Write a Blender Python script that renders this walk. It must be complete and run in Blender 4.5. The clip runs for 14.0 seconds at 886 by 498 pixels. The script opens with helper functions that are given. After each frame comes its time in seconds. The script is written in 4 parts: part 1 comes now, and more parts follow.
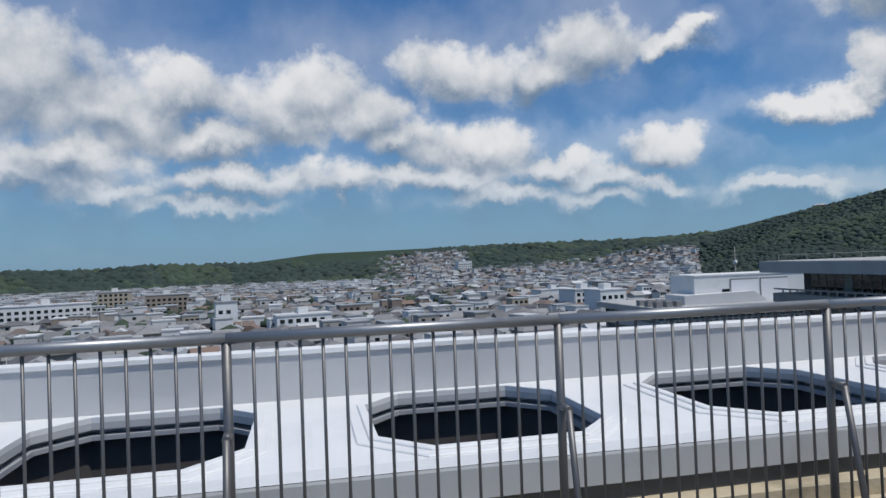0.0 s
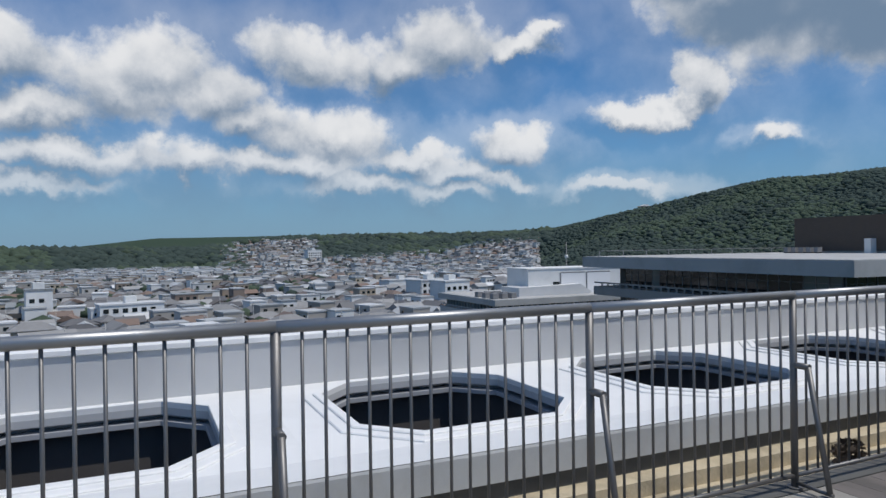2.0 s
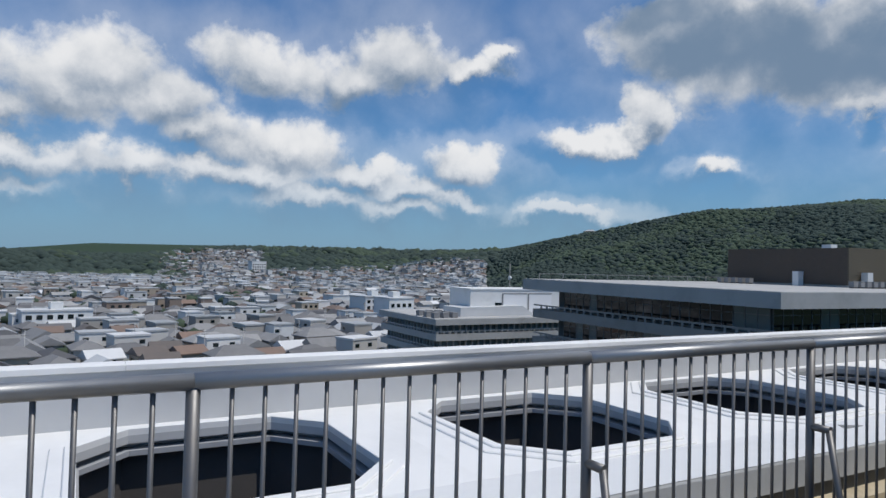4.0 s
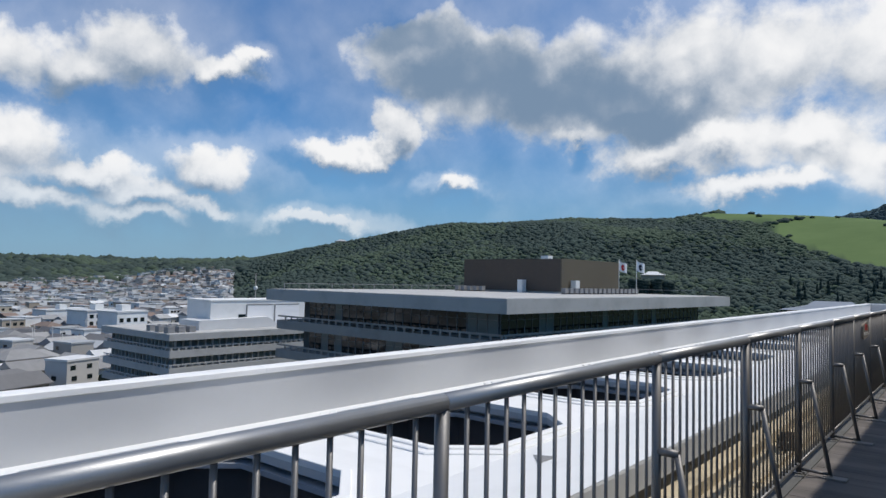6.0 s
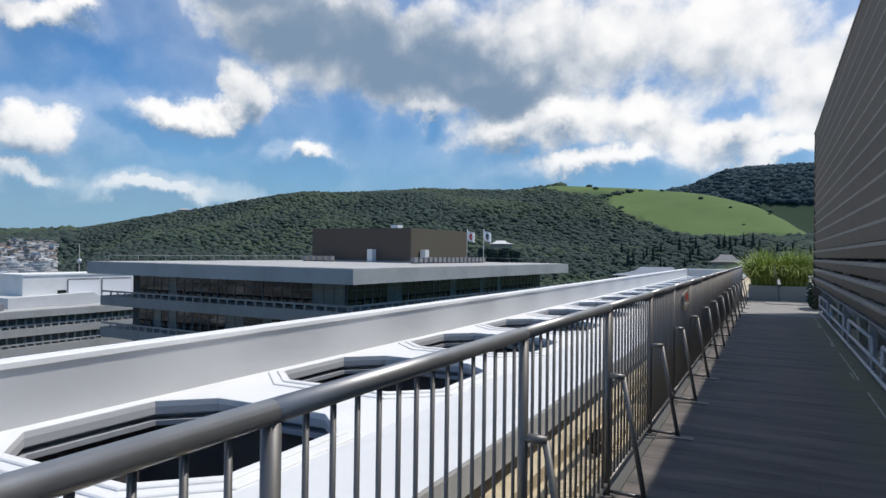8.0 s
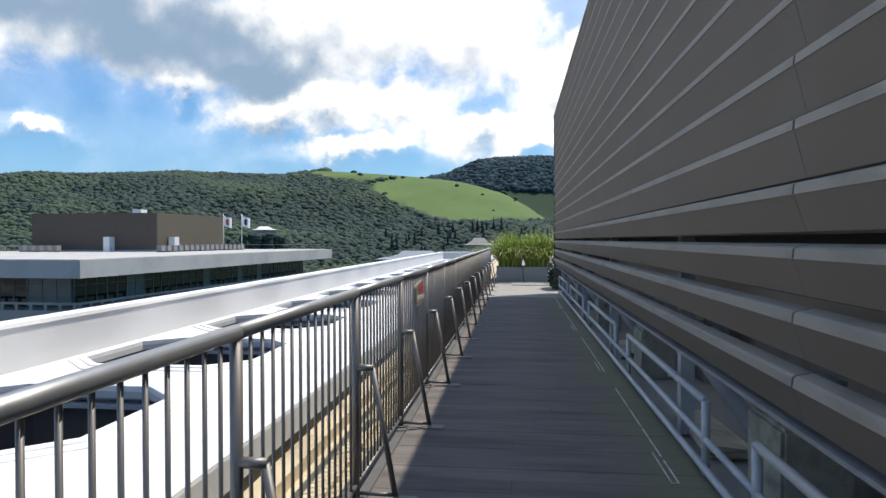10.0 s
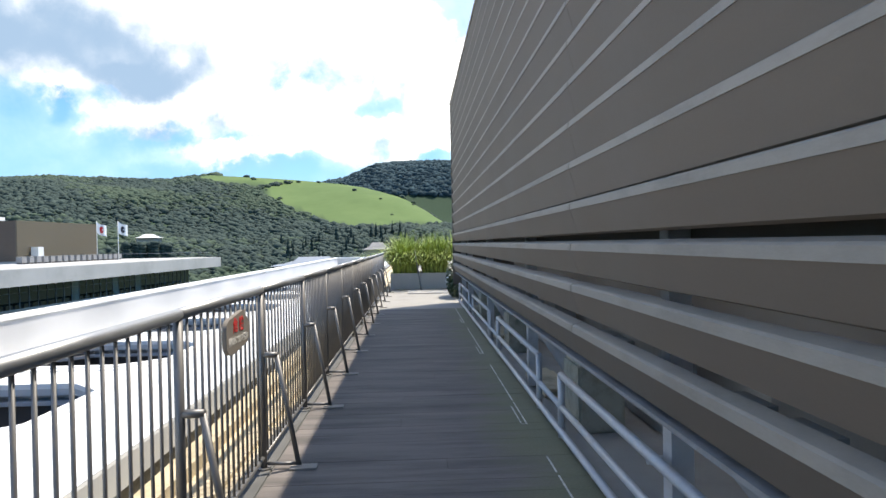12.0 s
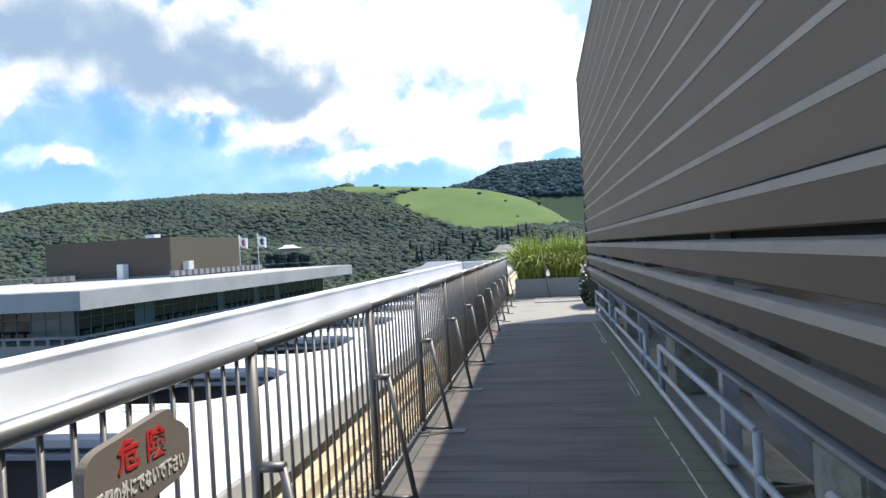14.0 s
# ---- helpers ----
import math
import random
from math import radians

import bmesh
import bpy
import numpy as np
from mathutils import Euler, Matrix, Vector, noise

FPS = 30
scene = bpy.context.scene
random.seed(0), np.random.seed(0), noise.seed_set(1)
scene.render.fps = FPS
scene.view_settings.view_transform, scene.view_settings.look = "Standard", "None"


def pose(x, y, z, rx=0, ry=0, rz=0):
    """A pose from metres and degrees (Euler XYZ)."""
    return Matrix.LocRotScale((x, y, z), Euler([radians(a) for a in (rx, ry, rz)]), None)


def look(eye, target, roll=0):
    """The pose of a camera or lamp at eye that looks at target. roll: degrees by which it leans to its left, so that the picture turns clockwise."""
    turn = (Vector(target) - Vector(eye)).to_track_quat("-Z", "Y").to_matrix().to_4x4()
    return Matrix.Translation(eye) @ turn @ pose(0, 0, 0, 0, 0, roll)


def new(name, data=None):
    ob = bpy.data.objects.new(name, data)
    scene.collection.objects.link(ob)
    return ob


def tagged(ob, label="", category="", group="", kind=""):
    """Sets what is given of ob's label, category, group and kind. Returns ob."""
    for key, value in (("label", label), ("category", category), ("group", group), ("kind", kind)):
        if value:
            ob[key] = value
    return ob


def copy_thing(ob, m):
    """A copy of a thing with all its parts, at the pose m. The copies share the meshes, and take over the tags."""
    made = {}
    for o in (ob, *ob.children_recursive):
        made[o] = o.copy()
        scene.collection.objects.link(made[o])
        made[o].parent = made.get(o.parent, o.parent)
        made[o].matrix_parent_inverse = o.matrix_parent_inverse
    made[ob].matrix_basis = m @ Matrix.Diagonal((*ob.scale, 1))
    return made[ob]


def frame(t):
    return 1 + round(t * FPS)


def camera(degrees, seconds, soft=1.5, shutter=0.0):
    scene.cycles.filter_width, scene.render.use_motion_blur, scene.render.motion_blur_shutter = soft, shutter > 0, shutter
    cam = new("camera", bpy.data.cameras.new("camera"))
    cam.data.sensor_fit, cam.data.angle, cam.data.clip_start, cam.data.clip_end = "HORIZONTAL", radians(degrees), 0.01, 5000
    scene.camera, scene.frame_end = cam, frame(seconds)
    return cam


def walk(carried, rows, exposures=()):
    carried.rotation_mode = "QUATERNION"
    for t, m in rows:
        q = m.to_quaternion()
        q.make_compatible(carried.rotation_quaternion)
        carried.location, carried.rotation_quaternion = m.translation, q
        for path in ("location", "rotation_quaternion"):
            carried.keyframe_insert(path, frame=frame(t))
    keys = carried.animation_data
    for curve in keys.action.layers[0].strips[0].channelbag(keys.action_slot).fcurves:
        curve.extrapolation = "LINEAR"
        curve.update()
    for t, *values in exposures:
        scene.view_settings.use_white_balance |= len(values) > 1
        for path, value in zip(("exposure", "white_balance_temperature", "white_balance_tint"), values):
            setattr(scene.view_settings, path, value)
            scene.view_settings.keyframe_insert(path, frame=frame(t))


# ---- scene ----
cam = camera(68.2, 14.0)
PATH = [
    (0, (3.001, -2.737, 1.454), (1.044, -2.325, 1.492), -2.1),
    (0.5, (2.955, -2.173, 1.476), (1.036, -1.612, 1.493), -2.1),
    (1, (2.851, -1.599, 1.474), (0.99, -0.866, 1.451), -1.1),
    (1.5, (2.759, -1.058, 1.469), (0.935, -0.239, 1.45), -1.0),
    (2, (2.675, -0.514, 1.463), (0.858, 0.323, 1.459), -0.8),
    (4.5, (1.778, 1.66, 1.51), (0.078, 2.711, 1.592), 1.8),
    (5, (1.533, 2.127, 1.506), (-0.073, 3.313, 1.609), 1.6),
    (5.5, (1.279, 2.539, 1.494), (-0.139, 3.945, 1.606), 1.7),
    (6, (1.149, 3.087, 1.487), (-0.118, 4.632, 1.584), 1.2),
    (6.5, (1.006, 3.522, 1.496), (-0.103, 5.185, 1.562), 1.3),
    (7, (0.95, 4.023, 1.482), (-0.04, 5.76, 1.537), 1.2),
    (9.5, (0.831, 6.54, 1.461), (0.27, 8.46, 1.42), -0.4),
    (10, (0.89, 7.072, 1.446), (0.667, 9.06, 1.418), -0.1),
    (10.5, (0.845, 7.618, 1.45), (0.737, 9.614, 1.421), 0.0),
    (11, (0.91, 8.153, 1.44), (0.908, 10.152, 1.413), -0.2),
    (11.5, (0.918, 8.728, 1.425), (0.965, 10.727, 1.401), -0.4),
    (12, (1.001, 9.268, 1.431), (1.085, 11.266, 1.413), -1.1),
    (12.5, (0.989, 9.806, 1.429), (0.968, 11.805, 1.413), -1.5),
    (13, (1.025, 10.341, 1.439), (0.944, 12.339, 1.43), -2.2),
    (13.5, (0.986, 10.909, 1.429), (0.833, 12.903, 1.429), -2.5),
    (14, (1.026, 11.358, 1.455), (0.725, 13.335, 1.458), -3.2),
]
EXPOSURES = [(0, -0.63, 6440, 10), (2, -0.60, 6440, 10), (5, -0.48, 6490, 10), (7, -0.29, 6590, 10), (9.5, -0.08, 6740, 10), (10.0, 0.27, 6940, 10), (10.5, 0.57, 7040, 10), (11, 0.73, 7090, 10), (12, 0.82, 7090, 10), (13, 0.79, 7040, 10), (14, 0.67, 6940, 10)]
walk(cam, [(t, look(e, g, r)) for t, e, g, r in PATH], EXPOSURES)

# ---- world, sun, exposure ----
SUN = Vector((0.325, 0.26, 0.92)).normalized()
sun_el = math.asin(SUN.z)
lamp = bpy.data.lights.new("sun", "SUN")
lamp.energy, lamp.angle, lamp.color = 4.1, radians(0.6), (1.0, 0.95, 0.88)
sun = new("sun", lamp)
sun.matrix_world = look(SUN * 100, (0, 0, 0))

# clouds: azimuth (from +y towards -x), elevation, half width, half height, in degrees
CLOUDS = [
    (111, 14.5, 7, 3.8), (104, 12.5, 6, 2.6), (108, 9, 4.5, 1.4), (98, 10.6, 5.5, 1.6),
    (92, 12.6, 4.6, 2.6), (88, 14.3, 4.2, 2.8), (84, 12.4, 4.4, 2.4), (76, 16, 5, 2.1),
    (70, 15.6, 4.2, 2.2), (65, 17.4, 4.4, 2.7), (59, 16.9, 3.6, 1.0), (56, 18, 1.6, .8),
    (75, 9.6, 5, 2), (68, 8, 4, 1.1), (86.5, 6.6, 4.6, 1.2), (58.6, 8.8, 3.4, 1.5),
    (59.4, 5.9, 2.4, .7), (73, 5.6, 5.5, 1), (65, 4.8, 4, .8), (98, 5.2, 6, .8), (106, 6.4, 5, .9),
    (95, 7.4, 8, 1.3), (78, 7.2, 7, 1.2), (111, 7.6, 6, 1.5), (64, 6.8, 4, 1), (81, 10.4, 4, 1.6), (99, 14.5, 4, 2.2), (50, 4.6, 4, .7),
    (48.6, 11.3, 3.6, 1), (43.4, 12.6, 1.7, 2.1), (45.5, 11.2, 3, .9),
    (38.2, 8.3, 2.2, .8), (41, 18.2, 6, 2.6), (34, 17, 9, 4.2), (26, 15.4, 9.5, 3.8), (20, 17, 9, 4.4),
    (13, 17.5, 8, 4), (4, 17, 7, 4.4), (10, 11.6, 5, 2.3), (4, 9.4, 5.5, 1.6), (14, 8, 5.5, 1.0), (21, 10.6, 5, 1.5),
    (28.8, 12, 1.6, 1), (16, 11.4, 4, 1.6), (-4, 13, 5, 4), (0, 7.8, 5, .9), (-12, 12, 7, 6),
]


# thick grey-blue middles of the largest cloud, in the same terms
GLOOM = [(42, 20.5, 5, 2), (36, 18.2, 7, 2.6), (28.5, 16, 7, 2.4), (21, 13.8, 5, 1.6)]


def nodes_of(tree):
    def add(kind, ins=None, **props):
        n = tree.nodes.new("ShaderNode" + kind)
        for k, v in props.items():
            setattr(n, k, v)
        for k, v in (ins or {}).items():
            s = n.inputs[k]
            if hasattr(v, "is_output"):
                tree.links.new(v, s)
            else:
                s.default_value = v
        return n
    return add


def build_sky():
    world = bpy.data.worlds.new("sky")
    scene.world = world
    world.use_nodes = True
    tree = world.node_tree
    tree.nodes.clear()
    add = nodes_of(tree)
    m = lambda op, a, b=0.0, c=0.0, **k: add("Math", {0: a, 1: b, 2: c}, operation=op, **k).outputs[0]
    ramp = lambda v, a, b, c=0.0, d=1.0: add("MapRange", {"Value": v, "From Min": a, "From Max": b, "To Min": c, "To Max": d}, interpolation_type="SMOOTHSTEP").outputs[0]
    air = add("TexSky", sky_type="NISHITA")
    air.sun_disc, air.sun_elevation, air.sun_rotation = False, sun_el, math.atan2(SUN.x, SUN.y)
    air.air_density, air.dust_density, air.ozone_density = 1.0, 0.6, 3.0
    way = add("TexCoord").outputs["Generated"]
    xyz = add("SeparateXYZ", {0: way})
    true_az = m("MULTIPLY", m("ARCTAN2", m("MULTIPLY", xyz.outputs[0], -1.0), xyz.outputs[1]), 57.2958)
    el = m("MULTIPLY", m("ARCSINE", xyz.outputs[2]), 57.2958)
    # heaped outlines: the view is pushed about by noise before it meets the cloud shapes
    curl = add("SeparateXYZ", {0: add("TexNoise", {"Vector": way, "Scale": 11.0, "Detail": 9.0, "Roughness": 0.58}).outputs["Color"]})
    az = m("MULTIPLY_ADD", m("SUBTRACT", curl.outputs[0], 0.5), 9.0, true_az)
    lifted = m("MULTIPLY_ADD", m("SUBTRACT", curl.outputs[1], 0.5), 6.5, el)
    billow = add("TexNoise", {"Vector": way, "Scale": 13.0, "Detail": 10.0, "Roughness": 0.62, "Distortion": 0.15}).outputs["Fac"]
    wide = add("TexNoise", {"Vector": way, "Scale": 4.0, "Detail": 4.0, "Roughness": 0.5}).outputs["Fac"]
    lump = add("TexVoronoi", {"Vector": way, "Scale": 26.0, "Smoothness": 0.6}, feature="SMOOTH_F1").outputs["Distance"]

    def mass(lift, near, shapes=CLOUDS):
        """How deep inside a cloud the view is, looking lift degrees higher."""
        up = m("ADD", lifted, lift)
        for a, e, w, h in shapes:
            w, h = w * 1.3, h * 1.3
            flat = add("CombineXYZ", {0: az, 1: up, 2: near}).outputs[0]
            mp = add("Mapping", {"Vector": flat, "Location": (-a / w, -e / h, 0), "Scale": (1 / w, 1 / h, 0)}).outputs[0]
            d = add("VectorMath", {0: mp}, operation="LENGTH").outputs["Value"]
            near = m("SMOOTH_MIN", near, d, 0.3)
        return near

    first = mass(0.0, m("ADD", m("MULTIPLY", el, 0.0), 9.0))
    second = mass(1.3, m("ADD", m("MULTIPLY", first, 0.0), 9.0))
    here, over = m("SUBTRACT", 1.0, first), m("SUBTRACT", 1.0, second)
    high = ramp(el, 20.0, 32.0)
    loose = m("ADD", m("MULTIPLY", m("SUBTRACT", wide, 0.52), m("MULTIPLY", high, 5.0)), m("MULTIPLY", m("SUBTRACT", 1.0, high), -3.0))
    puff = m("MULTIPLY_ADD", m("SUBTRACT", billow, 0.5), 1.1, m("MULTIPLY", m("SUBTRACT", 0.42, lump), 0.35))
    gloom = ramp(mass(0.0, m("ADD", m("MULTIPLY", second, 0.0), 9.0), GLOOM), 1.25, 0.25)
    body = m("MULTIPLY_ADD", gloom, 0.6, m("ADD", m("MAXIMUM", here, loose), puff))
    cover = ramp(body, -0.26, 0.5)
    # tops catch the sun, flat undersides and thick middles are grey
    top = m("SUBTRACT", here, over)
    shade = m("ADD", m("MULTIPLY", top, 0.95), m("MULTIPLY", m("SUBTRACT", 0.40, lump), 0.55))
    shade = m("ADD", shade, m("MULTIPLY", m("SUBTRACT", billow, 0.5), 1.3))
    shade = m("SUBTRACT", shade, m("MULTIPLY", m("MAXIMUM", m("SUBTRACT", here, 0.2), 0.0), 0.35))
    shade = m("MULTIPLY_ADD", shade, m("MULTIPLY_ADD", gloom, -0.55, 1.0), m("MULTIPLY", gloom, -0.75))
    glare = m("MULTIPLY", ramp(true_az, 26.0, 8.0), ramp(el, 3.0, 9.0))
    shade = m("MULTIPLY_ADD", glare, 0.34, shade)
    lit = ramp(shade, -0.85, 0.62)
    tone = add("Mix", {0: lit, 6: (0.25, 0.36, 0.51, 1), 7: (1.22, 1.22, 1.22, 1)}, data_type="RGBA").outputs[2]
    blue = add("Mix", {0: 1.0, 6: air.outputs[0], 7: SKY}, data_type="RGBA", blend_type="MULTIPLY").outputs[2]
    hazy = add("Mix", {0: ramp(el, 13.0, 0.0, 0.0, 0.8), 6: blue, 7: (0.32, 0.50, 0.70, 1)}, data_type="RGBA").outputs[2]
    veil = m("MULTIPLY", ramp(m("ADD", here, m("MULTIPLY", m("SUBTRACT", wide, 0.5), 2.0)), -2.2, 0.7), 0.34)
    alpha = m("MAXIMUM", m("MULTIPLY", cover, ramp(el, -1.0, 10.0, 0.2, 0.96)), veil)
    both = add("Mix", {0: alpha, 6: hazy, 7: tone}, data_type="RGBA").outputs[2]
    bg = add("Background", {0: both, 1: 1.0})
    out = add("OutputWorld", {0: bg.outputs[0]})


SKY = (0.047, 0.104, 0.15, 1)
build_sky()


# ---- materials ----
def mat(name, col, rough=0.7, metal=0.0, spread=0.15, scale=8.0, grain=90.0, bump=0.1, dirt=None, dirt_amount=0.35, dirt_scale=1.2, rand=0.0, island=0.0, stretch=(1, 1, 1), spec=0.5, col2=None):
    """A worn surface: base colour varied by patches and grain, stains of a dirt colour, fine bump."""
    m = bpy.data.materials.new(name)
    m.use_nodes = True
    t = m.node_tree
    t.nodes.clear()
    add = nodes_of(t)
    mt = lambda op, a, b=0.0, c=0.0: add("Math", {0: a, 1: b, 2: c}, operation=op).outputs[0]
    co = add("Mapping", {"Vector": add("TexCoord").outputs["Object"], "Scale": stretch}).outputs[0]
    big = add("TexNoise", {"Vector": co, "Scale": scale, "Detail": 5.0, "Roughness": 0.6}).outputs["Fac"]
    small = add("TexNoise", {"Vector": co, "Scale": grain, "Detail": 3.0, "Roughness": 0.6}).outputs["Fac"]
    var = mt("MULTIPLY_ADD", mt("SUBTRACT", big, 0.5), 2.0 * spread, mt("MULTIPLY_ADD", mt("SUBTRACT", small, 0.5), spread, 1.0))
    if rand:
        var = mt("MULTIPLY_ADD", mt("SUBTRACT", add("ObjectInfo").outputs["Random"], 0.5), rand, var)
    if island:
        var = mt("MULTIPLY_ADD", mt("SUBTRACT", add("NewGeometry").outputs["Random Per Island"], 0.5), island, var)
    base = (*col, 1)
    if col2:
        pick = mt("FRACT", mt("ADD", add("ObjectInfo").outputs["Random"], add("NewGeometry").outputs["Random Per Island"]))
        base = add("Mix", {0: pick, 6: (*col, 1), 7: (*col2, 1)}, data_type="RGBA").outputs[2]
    c = add("Mix", {0: 1.0, 6: base, 7: add("CombineColor", {0: var, 1: var, 2: var}).outputs[0]}, data_type="RGBA", blend_type="MULTIPLY").outputs[2]
    if dirt:
        patch = add("TexNoise", {"Vector": co, "Scale": dirt_scale, "Detail": 8.0, "Roughness": 0.68}).outputs["Fac"]
        f = add("MapRange", {"Value": patch, "From Min": 0.48, "From Max": 0.72, "To Max": dirt_amount}).outputs[0]
        c = add("Mix", {0: f, 6: c, 7: (*dirt, 1)}, data_type="RGBA").outputs[2]
    r = add("MapRange", {"Value": big, "To Min": max(0.02, rough - 0.12), "To Max": min(1.0, rough + 0.12)}).outputs[0]
    b = add("Bump", {"Height": mt("MULTIPLY_ADD", big, 0.5, small), "Strength": bump, "Distance": 0.01}).outputs[0]
    p = add("BsdfPrincipled", {"Base Color": c, "Roughness": r, "Metallic": metal, "Normal": b, "Specular IOR Level": spec})
    add("OutputMaterial", {0: p.outputs[0]})
    return m


def glass_mat(name, tint, rough=0.05):
    m = bpy.data.materials.new(name)
    m.use_nodes = True
    p = m.node_tree.nodes["Principled BSDF"]
    p.inputs["Base Color"].default_value, p.inputs["Roughness"].default_value = (*tint, 1), rough
    p.inputs["Specular IOR Level"].default_value = 0.6
    return m


WHITE = mat("white_roof_coating", (0.78, 0.78, 0.77), 0.6, spread=0.03, scale=2.5, grain=60, bump=0.06, dirt=(0.5, 0.5, 0.48), dirt_amount=0.22, dirt_scale=0.9)
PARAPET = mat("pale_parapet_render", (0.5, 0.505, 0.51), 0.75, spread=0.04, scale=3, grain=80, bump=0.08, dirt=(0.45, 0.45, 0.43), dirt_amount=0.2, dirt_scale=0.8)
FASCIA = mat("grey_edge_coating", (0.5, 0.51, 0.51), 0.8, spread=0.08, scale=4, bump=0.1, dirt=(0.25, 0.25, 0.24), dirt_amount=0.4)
DARK_CONC = mat("dark_patchy_concrete", (0.11, 0.11, 0.105), 0.9, spread=0.2, scale=3, bump=0.3, dirt=(0.04, 0.04, 0.038), dirt_amount=0.6)
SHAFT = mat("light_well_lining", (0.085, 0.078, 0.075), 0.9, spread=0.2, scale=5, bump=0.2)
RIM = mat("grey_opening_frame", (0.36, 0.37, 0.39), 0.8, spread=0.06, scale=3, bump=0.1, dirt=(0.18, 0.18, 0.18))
def deck_mat():
    """Weathered boards: grain along each board, dark damp streaks, moss thickening towards the damp outer edge."""
    m = bpy.data.materials.new("worn_deck_board")
    m.use_nodes = True
    t = m.node_tree
    t.nodes.clear()
    add = nodes_of(t)
    mt = lambda op, a, b=0.0, c=0.0: add("Math", {0: a, 1: b, 2: c}, operation=op).outputs[0]
    where = add("NewGeometry").outputs["Position"]
    own = add("ObjectInfo").outputs["Random"]
    shift = add("CombineXYZ", {0: mt("MULTIPLY", own, 40.0), 1: 0.0, 2: 0.0}).outputs[0]
    each = add("VectorMath", {0: where, 1: shift}, operation="ADD").outputs[0]
    grain = add("TexNoise", {"Vector": add("Mapping", {"Vector": each, "Scale": (2.5, 60, 1)}).outputs[0], "Scale": 1.0, "Detail": 4.0, "Roughness": 0.65}).outputs["Fac"]
    speck = add("TexNoise", {"Vector": where, "Scale": 70.0, "Detail": 3.0, "Roughness": 0.6}).outputs["Fac"]
    streak = add("TexNoise", {"Vector": add("Mapping", {"Vector": where, "Scale": (0.7, 4.5, 1)}).outputs[0], "Scale": 1.0, "Detail": 6.0, "Roughness": 0.62}).outputs["Fac"]
    wide = add("TexNoise", {"Vector": where, "Scale": 0.8, "Detail": 6.0, "Roughness": 0.62}).outputs["Fac"]
    x = add("SeparateXYZ", {0: where}).outputs[0]
    var = mt("MULTIPLY_ADD", mt("SUBTRACT", grain, 0.5), 0.5, mt("MULTIPLY_ADD", mt("SUBTRACT", own, 0.5), 0.16, mt("MULTIPLY_ADD", mt("SUBTRACT", speck, 0.5), 0.3, 1.0)))
    c = add("Mix", {0: 1.0, 6: (0.172, 0.153, 0.142, 1), 7: add("CombineColor", {0: var, 1: var, 2: var}).outputs[0]}, data_type="RGBA", blend_type="MULTIPLY").outputs[2]
    damp = add("MapRange", {"Value": streak, "From Min": 0.42, "From Max": 0.64, "To Max": 0.88}).outputs[0]
    c = add("Mix", {0: damp, 6: c, 7: (0.078, 0.073, 0.067, 1)}, data_type="RGBA").outputs[2]
    edge = mt("ADD", mt("MULTIPLY", mt("SUBTRACT", x, 1.58), 1.9), mt("ADD", mt("MULTIPLY", mt("SUBTRACT", wide, 0.5), 1.7), mt("MULTIPLY", mt("SUBTRACT", streak, 0.5), 1.3)))
    moss = add("MapRange", {"Value": edge, "From Min": -0.25, "From Max": 0.45, "To Max": 0.72}).outputs[0]
    green = add("Mix", {0: speck, 6: (0.11, 0.118, 0.06, 1), 7: (0.24, 0.245, 0.15, 1)}, data_type="RGBA").outputs[2]
    c = add("Mix", {0: moss, 6: c, 7: green}, data_type="RGBA").outputs[2]
    r = add("MapRange", {"Value": streak, "To Min": 0.92, "To Max": 0.62}).outputs[0]
    b = add("Bump", {"Height": mt("MULTIPLY_ADD", grain, 0.8, speck), "Strength": 0.35, "Distance": 0.008}).outputs[0]
    p = add("BsdfPrincipled", {"Base Color": c, "Roughness": r, "Normal": b, "Specular IOR Level": 0.35})
    add("OutputMaterial", {0: p.outputs[0]})
    return m


DECK = deck_mat()
# Paler than the boards: sun on the open floor is put into this colour.
PALE_FLOOR = mat("sunlit_concrete_paving", (0.3, 0.285, 0.26), 0.9, spread=0.12, scale=3, bump=0.25, dirt=(0.16, 0.15, 0.13), dirt_amount=0.5)
MOSSY = mat("mossy_concrete", (0.34, 0.33, 0.27), 0.95, spread=0.2, scale=5, bump=0.5, dirt=(0.06, 0.07, 0.035), dirt_amount=0.7, dirt_scale=4)
BED = mat("joint_bed", (0.04, 0.04, 0.038), 0.95, spread=0.2, bump=0.2)
TAN = mat("tan_weathered_mortar", (0.55, 0.47, 0.33), 0.9, spread=0.2, scale=4, grain=50, bump=0.5, dirt=(0.12, 0.1, 0.07), dirt_amount=0.7, dirt_scale=1.6, rand=0.15)
STEEL = mat("dull_stainless_steel", (0.185, 0.183, 0.182), 0.5, 0.7, spread=0.08, scale=20, grain=200, bump=0.05, dirt=(0.2, 0.16, 0.12), dirt_amount=0.3, dirt_scale=5)
RAIL_STEEL = mat("polished_stainless_rail", (0.36, 0.365, 0.37), 0.45, 0.8, spread=0.08, scale=12, grain=200, bump=0.05)
GALV = mat("galvanised_pipe", (0.5, 0.5, 0.505), 0.55, 0.3, spread=0.12, scale=25, bump=0.08, dirt=(0.25, 0.22, 0.2), dirt_amount=0.3, dirt_scale=6)
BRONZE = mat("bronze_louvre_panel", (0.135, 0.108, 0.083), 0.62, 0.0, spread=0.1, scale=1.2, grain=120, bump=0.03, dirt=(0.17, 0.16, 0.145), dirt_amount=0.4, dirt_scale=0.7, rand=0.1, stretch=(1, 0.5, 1))
